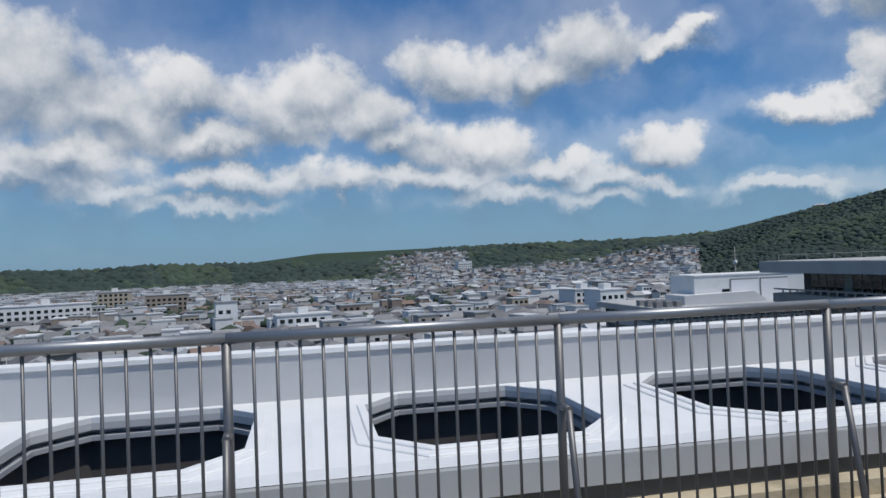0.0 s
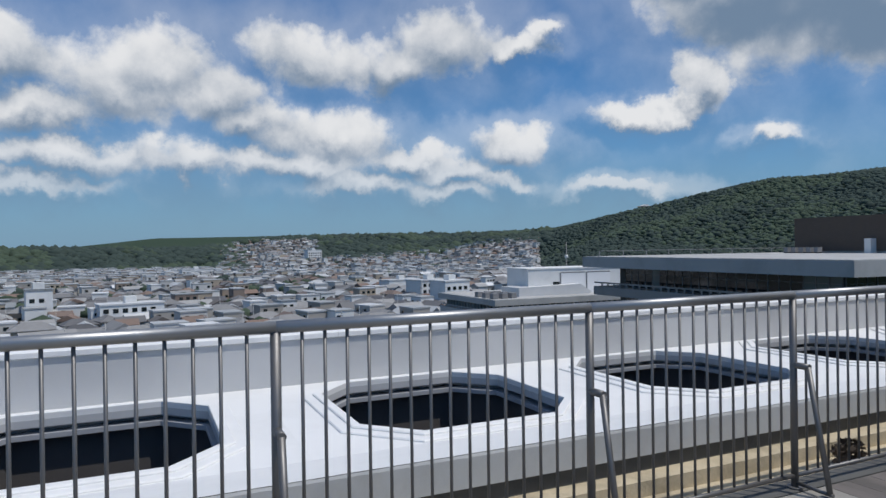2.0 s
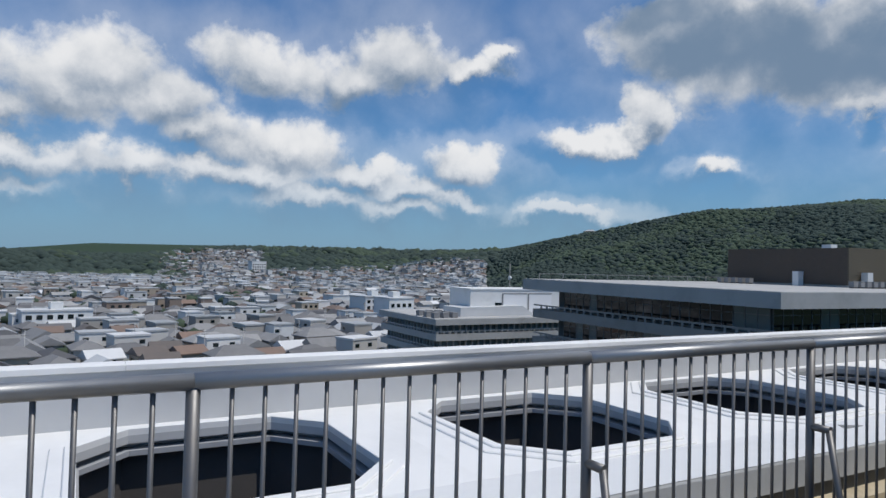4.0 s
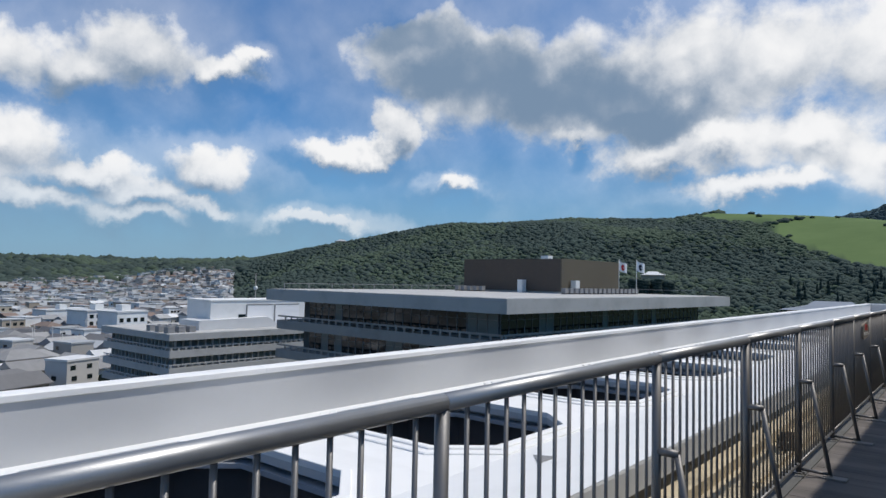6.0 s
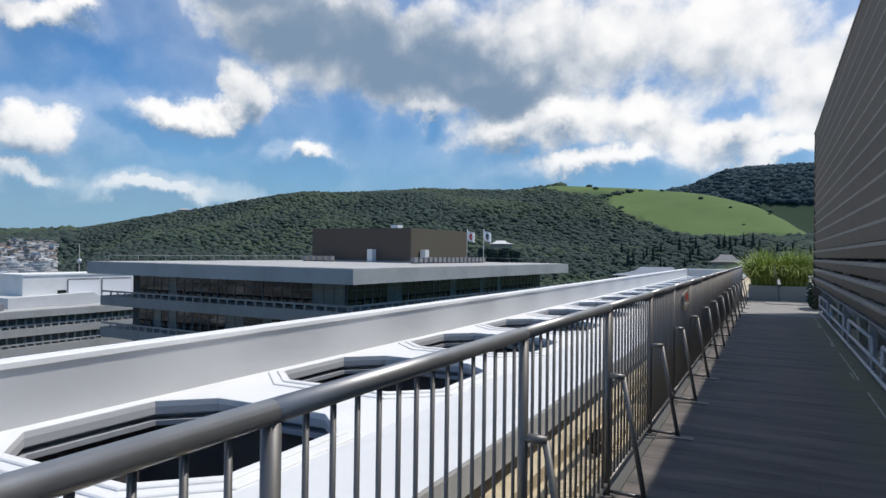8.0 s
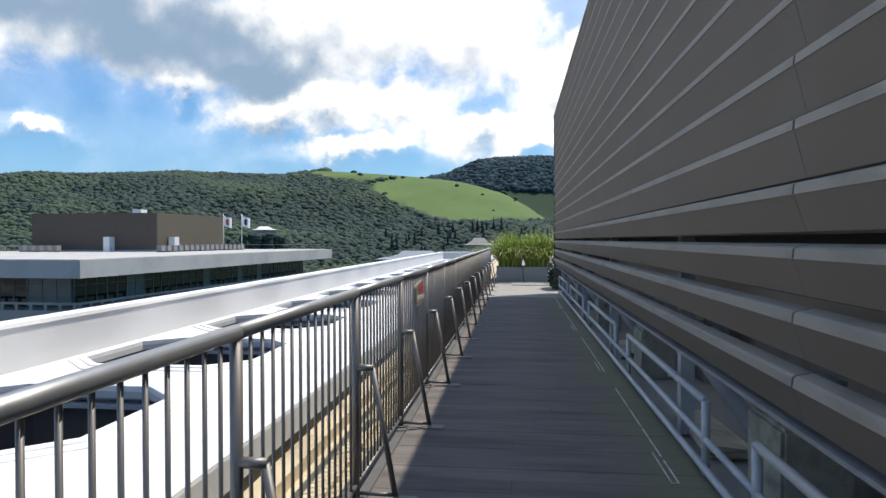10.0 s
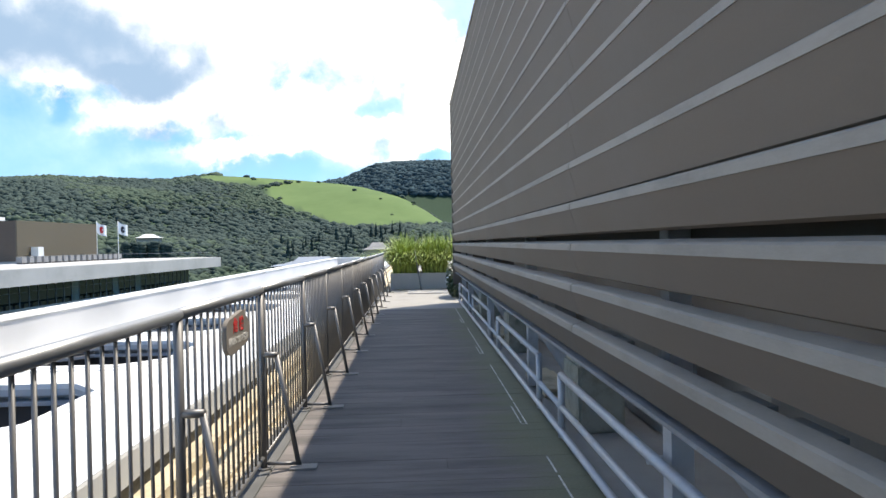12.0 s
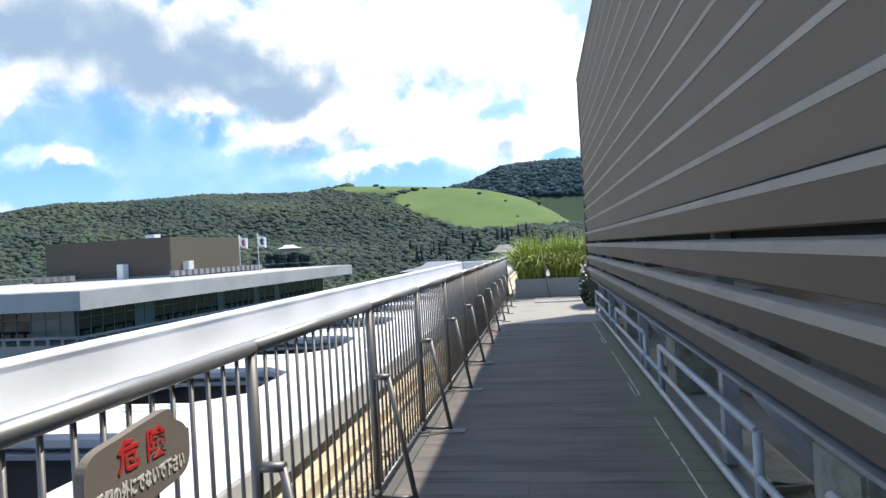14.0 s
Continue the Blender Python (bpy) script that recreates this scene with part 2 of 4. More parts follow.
# Lips are paler than the slats, with darker dirt patches over them.
BRONZE_EDGE = mat("pale_louvre_lip", (0.275, 0.245, 0.205), 0.65, spread=0.14, scale=3, grain=70, bump=0.08, dirt=(0.13, 0.115, 0.095), dirt_amount=0.75, dirt_scale=1.6, rand=0.12, stretch=(1, 0.6, 2))
GREY_STEEL = mat("grey_painted_steel", (0.25, 0.25, 0.25), 0.7, 0.0, spread=0.15, scale=4, bump=0.15, dirt=(0.12, 0.09, 0.06), dirt_amount=0.5, dirt_scale=3)
CONC = mat("grey_exposed_concrete", (0.43, 0.425, 0.41), 0.9, spread=0.08, scale=0.4, grain=8, bump=0.15, dirt=(0.2, 0.2, 0.19), dirt_amount=0.5, dirt_scale=0.15)
CONC_DARK = mat("brown_grey_concrete", (0.3, 0.29, 0.275), 0.9, spread=0.1, scale=0.4, grain=8, bump=0.15, dirt=(0.12, 0.12, 0.11), dirt_amount=0.5, dirt_scale=0.15)
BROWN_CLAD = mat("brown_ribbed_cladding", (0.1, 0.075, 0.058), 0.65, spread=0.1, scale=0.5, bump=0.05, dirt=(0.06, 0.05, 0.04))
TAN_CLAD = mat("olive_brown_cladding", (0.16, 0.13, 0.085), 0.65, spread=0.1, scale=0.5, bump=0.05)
GLASS = glass_mat("dark_window_glass", (0.012, 0.02, 0.022))
PALE_GLASS = glass_mat("pale_blind_glass", (0.16, 0.2, 0.2), 0.15)
WHITE_WALL = mat("white_painted_wall", (0.74, 0.74, 0.72), 0.8, spread=0.05, scale=0.5, grain=6, bump=0.05, dirt=(0.5, 0.5, 0.48), dirt_amount=0.4, dirt_scale=0.3)
WOOD_SIGN = mat("grey_brown_sign_board", (0.2, 0.175, 0.15), 0.7, spread=0.12, scale=6, bump=0.15, stretch=(1, 1, 6))
RED = mat("red_paint", (0.6, 0.03, 0.03), 0.6, spread=0.05, bump=0.02)
OFFWHITE = mat("off_white_paint", (0.75, 0.73, 0.68), 0.6, spread=0.05, bump=0.02)
LINE_PAINT = mat("worn_pale_line", (0.62, 0.6, 0.54), 0.8, spread=0.3, scale=12, bump=0.2, dirt=(0.12, 0.12, 0.09), dirt_amount=0.9, dirt_scale=7)
CLOTH = mat("white_flag_cloth", (0.8, 0.8, 0.8), 0.8, spread=0.03, bump=0.02)
NAVY = mat("dark_emblem", (0.03, 0.03, 0.04), 0.8, spread=0.03, bump=0.02)
LEAF = mat("long_grass_leaf", (0.3, 0.37, 0.08), 0.5, spread=0.15, scale=3, bump=0.0, island=0.7)
SHRUB = mat("dark_shrub_leaf", (0.03, 0.055, 0.02), 0.5, spread=0.15, bump=0.0, island=0.6)
FLOWER = mat("white_petal", (0.75, 0.75, 0.7), 0.6, spread=0.05, bump=0.0)
BARK = mat("bark", (0.09, 0.065, 0.045), 0.9, spread=0.2, bump=0.5)
# Distance haze is mixed into the base colours: hill crowns greyed, mountain forest bluer.
WOODS = mat("far_tree_crowns", (0.048, 0.067, 0.057), 0.9, spread=0.3, scale=0.03, grain=1.6, bump=0.0, island=0.25, spec=0.1)
WOODS_LIGHT = mat("fresh_tree_crowns", (0.064, 0.088, 0.06), 0.9, spread=0.3, scale=0.03, grain=1.6, bump=0.0, island=0.25, spec=0.1)
WOODS_FAR = mat("haze_blue_forest", (0.034, 0.058, 0.066), 0.9, spread=0.3, scale=0.15, grain=0.8, bump=0.0, island=0.5, spec=0.1)
BLUE_ROOF = mat("pale_blue_grey_roof", (0.2, 0.23, 0.27), 0.6, spread=0.15, scale=0.5, grain=5, bump=0.2)
TILE = mat("grey_roof_tile", (0.085, 0.085, 0.09), 0.7, spread=0.25, scale=0.6, grain=9, bump=0.3, col2=(0.36, 0.355, 0.345))
TILE_BROWN = mat("brown_roof_tile", (0.24, 0.16, 0.12), 0.75, spread=0.2, scale=0.6, grain=9, bump=0.3, col2=(0.13, 0.115, 0.105))
STUCCO = mat("house_stucco", (0.8, 0.79, 0.76), 0.85, spread=0.1, scale=0.4, grain=5, bump=0.1, col2=(0.34, 0.31, 0.27))
STUCCO_WARM = mat("beige_stucco", (0.5, 0.43, 0.33), 0.85, spread=0.1, scale=0.4, grain=5, bump=0.1, col2=(0.25, 0.19, 0.155))
METAL_ROOF = mat("pale_metal_roof", (0.68, 0.68, 0.67), 0.5, spread=0.1, scale=0.4, grain=5, bump=0.1, col2=(0.22, 0.235, 0.24))


def ground_mat():
    """Town earth and streets on the flat, forest floor on the slopes, a mown green meadow on one hill."""
    m = bpy.data.materials.new("land")
    m.use_nodes = True
    t = m.node_tree
    t.nodes.clear()
    add = nodes_of(t)
    pos = add("NewGeometry").outputs["Position"]
    n = add("TexNoise", {"Vector": pos, "Scale": 0.02, "Detail": 8.0, "Roughness": 0.65}).outputs["Fac"]
    g = add("TexNoise", {"Vector": pos, "Scale": 0.25, "Detail": 5.0, "Roughness": 0.6}).outputs["Fac"]
    meadow = add("Attribute", attribute_name="meadow").outputs["Fac"]
    town = add("Attribute", attribute_name="town").outputs["Fac"]
    forest = add("Mix", {0: g, 6: (0.03, 0.048, 0.032, 1), 7: (0.05, 0.078, 0.045, 1)}, data_type="RGBA").outputs[2]
    street = add("Mix", {0: n, 6: (0.07, 0.075, 0.06, 1), 7: (0.16, 0.155, 0.145, 1)}, data_type="RGBA").outputs[2]
    grass = add("Mix", {0: n, 6: (0.075, 0.12, 0.044, 1), 7: (0.14, 0.195, 0.075, 1)}, data_type="RGBA").outputs[2]
    a = add("Mix", {0: town, 6: forest, 7: street}, data_type="RGBA").outputs[2]
    b = add("Mix", {0: meadow, 6: a, 7: grass}, data_type="RGBA").outputs[2]
    p = add("BsdfPrincipled", {"Base Color": b, "Roughness": 0.95, "Specular IOR Level": 0.1})
    add("OutputMaterial", {0: p.outputs[0]})
    return m


LAND = ground_mat()


# ---- mesh helpers ----
def box(bm, x0, x1, y0, y1, z0, z1, bevel=0.0):
    vs = [bm.verts.new((x, y, z)) for x in (x0, x1) for y in (y0, y1) for z in (z0, z1)]
    fs = [bm.faces.new([vs[i] for i in q]) for q in ((0, 1, 3, 2), (4, 6, 7, 5), (0, 4, 5, 1), (2, 3, 7, 6), (0, 2, 6, 4), (1, 5, 7, 3))]
    if bevel:
        es = {e for f in fs for e in f.edges}
        bmesh.ops.bevel(bm, geom=list(es), offset=bevel, segments=2, affect="EDGES", clamp_overlap=True)


def tube(bm, a, b, r, seg=10, r2=None):
    a, b = Vector(a), Vector(b)
    d = (b - a).normalized()
    u = d.orthogonal().normalized()
    w = d.cross(u)
    r2 = r if r2 is None else r2
    ra = [bm.verts.new(a + (u * math.cos(k * math.tau / seg) + w * math.sin(k * math.tau / seg)) * r) for k in range(seg)]
    rb = [bm.verts.new(b + (u * math.cos(k * math.tau / seg) + w * math.sin(k * math.tau / seg)) * r2) for k in range(seg)]
    for k in range(seg):
        f = bm.faces.new((ra[k], ra[(k + 1) % seg], rb[(k + 1) % seg], rb[k]))
        f.smooth = True
    bm.faces.new(ra[::-1]), bm.faces.new(rb)


def prism(bm, pts, axis_pts):
    """Loft a closed outline (list of Vectors per ring)."""
    rings = [[bm.verts.new(p) for p in ring] for ring in axis_pts]
    n = len(rings[0])
    for a, b in zip(rings, rings[1:]):
        for k in range(n):
            bm.faces.new((a[k], a[(k + 1) % n], b[(k + 1) % n], b[k]))
    if pts:
        bm.faces.new(rings[0][::-1]), bm.faces.new(rings[-1])


def finish(name, bm, material):
    bmesh.ops.recalc_face_normals(bm, faces=bm.faces)
    me = bpy.data.meshes.new(name)
    bm.to_mesh(me)
    bm.free()
    for mm in (material if isinstance(material, (list, tuple)) else [material]):
        me.materials.append(mm)
    return me


def part(name, bm, material, parent=None, label=""):
    ob = new(name, bm if isinstance(bm, bpy.types.Mesh) else finish(name, bm, material))
    if parent:
        ob.parent = parent
    if label:
        ob["label"] = label
    return ob


def thing(name, label, category, group="", kind="", at=None):
    ob = new(name)
    if at is not None:
        ob.matrix_basis = at
    return tagged(ob, label, category, group, kind)


def boxes(*specs, bevel=0.0):
    bm = bmesh.new()
    for s in specs:
        box(bm, *s, bevel=bevel)
    return bm


def one(name, bm, material, label, category="", group="", kind=""):
    return tagged(part(name, bm, material), label, category, group, kind)


# ---- land: one sheet to the horizon ----
EYE = 1.45
BASE = -28.0
# skyline of the near ridge: azimuth, elevation, distance of the foot and of the crest
RIDGE = [(-180, 1, 500, 1200), (-60, 3, 400, 1100), (-8, 1.2, 260, 700), (-3, 1.5, 280, 800), (-0.8, 2.9, 300, 900), (1.2, 3.9, 320, 1000),
         (4.2, 4.7, 320, 1080), (6.6, 5, 330, 1130), (9.1, 5.1, 330, 1180), (13.8, 5.35, 330, 1220), (16.6, 5.65, 330, 1250), (20, 5.2, 330, 1200),
         (28, 5.3, 330, 1150), (35, 4.75, 330, 1150), (38.5, 4.55, 340, 1150), (43, 3.65, 360, 1150), (47.5, 2.7, 380, 1150), (51, 2.25, 420, 1200),
         (54, 1.7, 450, 1300), (57, 1.1, 520, 1500), (65, 1, 600, 1700), (75, 0.95, 650, 1700), (80, 0.75, 650, 1500), (83, 0.35, 833, 1547),
         (86, -0.05, 952, 1249.5), (94, 0, 975.8, 1190), (103, 0.2, 975.8, 1190), (105.5, -0.1, 975.8, 1190), (112, 0.05, 952, 1190), (125, 0.3, 952, 1190), (180, 1, 500, 1200)]
FAR = [(-180, 2, 3000, 4200), (-30, 6.5, 2000, 3000), (-10, 6.9, 2000, 2600), (0, 6.9, 2000, 2600), (3.2, 6.7, 2000, 2600), (6, 5.5, 2000, 2600), (14, 4.0, 2000, 2600), (40, 1.5, 2200, 3600),
       (60, 1.2, 2400, 4200), (72, 1.0, 2400, 4400), (77, 1.2, 2400, 4400), (89, 1.05, 2400, 4400), (95, 0.4, 2400, 4400), (112, 0.2, 2400, 4400), (180, 2, 3000, 4200)]


def table(rows, a):
    xs = [r[0] for r in rows]
    return [float(np.interp(a, xs, [r[k] for r in rows])) for k in (1, 2, 3)]


def ease(x):
    x = min(1.0, max(0.0, x))
    return x * x * (3 - 2 * x)


def land(r, a):
    """Height of the land r metres out at azimuth a."""
    e, r0, r1 = table(RIDGE, a)
    f, s0, s1 = table(FAR, a)
    top = EYE + r1 * math.tan(radians(e))
    far = EYE + s1 * math.tan(radians(f))
    x, y = -math.sin(radians(a)) * r, math.cos(radians(a)) * r
    rough = noise.noise((x * 0.006, y * 0.006, 0.3)) * 14 * ease((r - r0) / 300) * ease((r1 - r) / 200)
    if r < r1:
        return BASE + (top - BASE) * ease((r - r0) / (r1 - r0)) ** 1.15 + rough
    if r < s1:
        dip = min(top, 0.5 * top)
        d = dip + (top - dip) * (1 - ease((r - r1) / (0.5 * (s0 - r1))))
        return d + (far - d) * ease((r - s0) / (s1 - s0))
    return far - (r - s1) * 0.1


def in_meadow(r, a):
    if not (-4 < a < 18.5):
        return 0.0
    e, r0, r1 = table(RIDGE, a)
    el = math.degrees(math.atan2(land(r, a) - EYE, r))
    hi = float(np.interp(a, [-4, -2.7, 1.2, 6.6, 9, 17.7, 18.5], [1.8, 2.0, 4.4, 5.8, 5.8, 6.3, 6.3]))
    lo = float(np.interp(a, [-4, -2.7, 4.2, 7.1, 10.5, 12.6, 13.2, 17.7, 18.5], [1.6, 1.6, 1.5, 1.75, 3.2, 4.3, 4.9, 5.5, 6.0])) + 0.25 * noise.noise((a * 0.8, 0, 0))
    strip = 10.2 < a < 13.4 and abs(el - float(np.interp(a, [10, 13.4], [5.35, 4.75]))) < 0.16
    return 1.0 if lo < el <= hi and r <= r1 * 1.02 and not strip else 0.0


def build_land():
    azs = [-180 + k * 3 for k in range(55)] + [-15 + k * 0.6 for k in range(240)] + [129 + k * 3 for k in range(17)]
    rs = [0, 40] + [60 * 1.062 ** k for k in range(73)]
    verts = [(-math.sin(radians(a)) * r, math.cos(radians(a)) * r, land(r, a)) for a in azs for r in rs]
    n, c = len(rs), len(azs)
    faces = [(i * n + j, ((i + 1) % c) * n + j, ((i + 1) % c) * n + j + 1, i * n + j + 1) for i in range(c) for j in range(n - 1)]
    me = bpy.data.meshes.new("ground")
    me.from_pydata(verts, [], faces)
    me.materials.append(LAND)
    me.polygons.foreach_set("use_smooth", [True] * len(faces))
    md = me.attributes.new("meadow", "FLOAT", "POINT")
    md.data.foreach_set("value", [in_meadow(r, a) for a in azs for r in rs])
    tw = me.attributes.new("town", "FLOAT", "POINT")
    tw.data.foreach_set("value", [ease((a - 52) / 6) * ease((table(RIDGE, a)[1] + (500 if 56 < a < 82 else 20) - r) / 120) for a in azs for r in rs])
    return tagged(new("ground", me), "valley floor rising to wooded hills with a green meadow", "ground", kind="structure")


build_land()


def crowns(name, spots, material, label):
    """Many small uneven crowns in one mesh."""
    bm = bmesh.new()
    bmesh.ops.create_icosphere(bm, subdivisions=1, radius=1.0)
    bm.verts.ensure_lookup_table()
    base = np.array([v.co[:] for v in bm.verts])
    tri = np.array([[v.index for v in f.verts] for f in bm.faces])
    bm.free()
    rng = np.random.default_rng(5)
    s = np.array(spots)
    k = len(base)
    jit = 1 + rng.uniform(-0.26, 0.26, (len(s), k, 1))
    wide = s[:, 3][:, None, None] * np.stack([rng.uniform(0.9, 1.45, len(s)), rng.uniform(0.9, 1.45, len(s)), rng.uniform(0.55, 1.0, len(s))], 1)[:, None, :]
    v = base[None] * jit * wide + s[:, None, :3]
    f = (tri[None] + (np.arange(len(s)) * k)[:, None, None]).reshape(-1, 3)
    me = bpy.data.meshes.new(name)
    me.from_pydata(v.reshape(-1, 3).tolist(), [], f.tolist())
    me.materials.append(material)
    me.polygons.foreach_set("use_smooth", [True] * len(me.polygons))
    return tagged(new(name, me), label, "woods", kind="stuff")


def scatter():
    rng = random.Random(11)
    dark, light, far = [], [], []

    def put(r, a, size, lift=0.0):
        z = land(r, a)
        p = (-math.sin(radians(a)) * r, math.cos(radians(a)) * r, z + size * 0.2 + lift, size)
        x, y = p[0], p[1]
        if -100 < x < -20 and 50 < y < 125:
            return
        (light if noise.noise((x * 0.008, y * 0.008, 4.0)) + rng.uniform(-0.3, 0.3) > (0.12 if r > 520 else -0.12) else dark).append(p)

    for _ in range(60000):
        a = rng.uniform(-9, 58)
        e, r0, r1 = table(RIDGE, a)
        r = math.sqrt(rng.uniform(150 ** 2 if a < 30 else 230 ** 2, (r1 * 1.04) ** 2))
        if (in_meadow(r, a) or in_meadow(r * 0.985, a)) and rng.random() > 0.003:
            continue
        put(r, a, (1.8 + 2.4 * rng.random() ** 1.5) * (0.75 + r / 2600))
    for _ in range(3600):
        a = rng.uniform(56, 86)
        e, r0, r1 = table(RIDGE, a)
        r = rng.uniform(1020 if a < 76 else r1 * 0.93, r1 * 1.02)
        put(r, a, rng.uniform(6, 11))
    for _ in range(4200):
        a = rng.uniform(82, 124)
        e, r0, r1 = table(RIDGE, a)
        put(rng.uniform(max(r0 - 30, 830), r1 * 1.03), a, rng.uniform(6, 10))
    for _ in range(900):
        put(math.sqrt(rng.uniform(130 ** 2, 900 ** 2)), rng.uniform(60, 118), rng.uniform(1.8, 3.4), rng.uniform(1.0, 3.0))
    # gardens and small groves among the houses
    for _ in range(150):
        r, a, n = math.sqrt(rng.uniform(170 ** 2, 950 ** 2)), rng.uniform(60, 118), rng.randint(4, 12)
        for _ in range(n):
            put(r + rng.gauss(0, 5), a + math.degrees(rng.gauss(0, 6) / r), rng.uniform(2.4, 4.2), rng.uniform(1.5, 4.5))
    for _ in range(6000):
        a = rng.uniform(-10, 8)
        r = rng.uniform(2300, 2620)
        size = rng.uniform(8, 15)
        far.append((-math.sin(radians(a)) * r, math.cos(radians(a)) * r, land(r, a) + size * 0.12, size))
    for _ in range(60):
        put(rng.uniform(1215, 1262), rng.choice([16.4, 16.9, 17.3]) + rng.uniform(-0.25, 0.25), rng.uniform(6, 9))
    crowns("woods", dark, WOODS, "dense dark green broadleaf woods on the hills")
    crowns("mountain_woods", far, WOODS_FAR, "forest on the far mountain, distance haze put into its blue-green colour")
    crowns("fresh_woods", light, WOODS_LIGHT, "lighter green tree crowns among the hillside woods")


scatter()


def conifers():
    """A row of pointed dark trees below the meadow."""
    rng = random.Random(31)
    bm = bmesh.new()
    for _ in range(70):
        a, r = rng.uniform(-3, 12), rng.uniform(430, 640)
        x, y, h = -math.sin(radians(a)) * r, math.cos(radians(a)) * r, rng.uniform(9, 16)
        z = land(r, a)
        for k in range(4):
            tube(bm, (x + rng.uniform(-0.3, 0.3), y, z + h * 0.22 * k), (x, y, z + h * (0.42 + 0.2 * k)), h * 0.17 * (1 - 0.2 * k) * rng.uniform(0.8, 1.2), 6, 0.15)
    tagged(part("conifers", bm, WOODS), "dark pointed conifers below the meadow", "woods", kind="stuff")


conifers()


# ---- roof: white slab with octagonal openings ----
PITCH, FIRST = 3.4, 2.374
FAR_X, CREASE_X, NEAR_X = -5.22, -2.34, -0.66
FLAT_Z, NEAR_Z = -0.165, 0.285
HOLE_X = -3.73


def slab_z(x):
    """Level round the openings, then a ramp up to the edge by the walkway."""
    return FLAT_Z if x < CREASE_X else FLAT_Z + (NEAR_Z - FLAT_Z) * (x - CREASE_X) / (NEAR_X - CREASE_X)


def ring(out, z):
    """Corner points of the octagonal opening, grown by out, at a height."""
    hx, hy, cx, cy = 1.165 + out, 1.11 + out, 0.705 + 0.414 * out, 0.677 + 0.414 * out
    return [Vector((HOLE_X + x, y, z)) for x, y in ((-hx, -cy), (-hx, cy), (-cx, hy), (cx, hy), (hx, cy), (hx, -cy), (cx, -hy), (-cx, -hy))]


def build_slab():
    half = PITCH / 2
    bm = bmesh.new()
    inner = ring(0.05, FLAT_Z)
    outline = [(FAR_X, -half), (FAR_X, -0.6), (FAR_X, 0.6), (FAR_X, half), (HOLE_X, half), (CREASE_X, half), (CREASE_X, 0.6), (CREASE_X, -0.6), (CREASE_X, -half), (HOLE_X, -half)]
    iv = [bm.verts.new(p) for p in inner]
    ov = [bm.verts.new((x, y, FLAT_Z)) for x, y in outline]
    # inner: 0 far-,1 far+,2 right far,3 right near,4 near+,5 near-,6 left near,7 left far
    for q in ((ov[1], ov[2], iv[1], iv[0]), (ov[2], ov[3], iv[1]), (ov[3], ov[4], iv[2], iv[1]), (ov[4], iv[3], iv[2]), (ov[4], ov[5], iv[4], iv[3]), (ov[5], ov[6], iv[4]),
              (ov[6], ov[7], iv[5], iv[4]), (ov[7], ov[8], iv[5]), (ov[8], ov[9], iv[6], iv[5]), (ov[9], iv[7], iv[6]), (ov[9], ov[0], iv[0], iv[7]), (ov[0], ov[1], iv[0])):
        bm.faces.new(q)
    e = [bm.verts.new((NEAR_X, y, NEAR_Z)) for y in (-half, -0.6, 0.6, half)]
    for a, b, c, d in ((ov[8], ov[7], e[1], e[0]), (ov[7], ov[6], e[2], e[1]), (ov[6], ov[5], e[3], e[2])):
        bm.faces.new((a, b, c, d))
    top = finish("slab_top", bm, WHITE)

    def bands(*rings):
        bm = bmesh.new()
        vs = [[bm.verts.new(p) for p in ring(out, z)] for out, z in rings]
        for a, b in zip(vs, vs[1:]):
            for k in range(8):
                bm.faces.new((a[k], a[(k + 1) % 8], b[(k + 1) % 8], b[k]))
        return bm, vs

    def curb(out, inn, z0, z1):
        return bands((out, z0), (out, z1 - 0.01), (out - 0.01, z1), (inn + 0.006, z1), (inn, z1 - 0.006), (inn, z0))[0]

    lip_z = -0.12
    step = finish("curb_step", curb(0.205, 0.08, FLAT_Z - 0.01, FLAT_Z + 0.022), WHITE)
    lip = finish("curb_lip", curb(0.092, 0.0, FLAT_Z - 0.02, lip_z), WHITE)
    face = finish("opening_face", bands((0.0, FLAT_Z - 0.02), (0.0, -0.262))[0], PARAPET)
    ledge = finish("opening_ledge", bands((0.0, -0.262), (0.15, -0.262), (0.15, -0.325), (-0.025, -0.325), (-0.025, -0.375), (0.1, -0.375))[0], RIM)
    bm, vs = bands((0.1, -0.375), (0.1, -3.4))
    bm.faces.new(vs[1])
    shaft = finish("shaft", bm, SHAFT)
    for k in range(-5, 18):
        at = pose(0, FIRST + k * PITCH, 0)
        slab = tagged(new("roof_slab"), "white coated roof slab with an octagonal light opening", "roof", "roof slab bays", "structure")
        slab.matrix_basis = at
        for n, me, lab in (("slab_top", top, ""), ("curb_step", step, ""), ("curb_lip", lip, "white raised curb round the opening"), ("opening_face", face, ""), ("opening_ledge", ledge, "grey recessed frame"), ("shaft", shaft, "dark light well lining")):
            part(n, me, None, slab, lab)


build_slab()
Y0, Y1 = FIRST - 5.5 * PITCH, FIRST + 17.5 * PITCH


def slab_edge():
    """Upstand that carries the ramp's edge: a grey coated band under a thin white lip."""
    bm = bmesh.new()
    prof = [(NEAR_X - 0.001, NEAR_Z - 0.004), (NEAR_X + 0.006, NEAR_Z - 0.02), (NEAR_X + 0.006, 0.09), (NEAR_X - 0.25, 0.09), (NEAR_X - 0.25, NEAR_Z - 0.1)]
    prism(bm, True, [[Vector((x, y, z)) for x, z in prof] for y in (Y0, Y1)])
    return bm


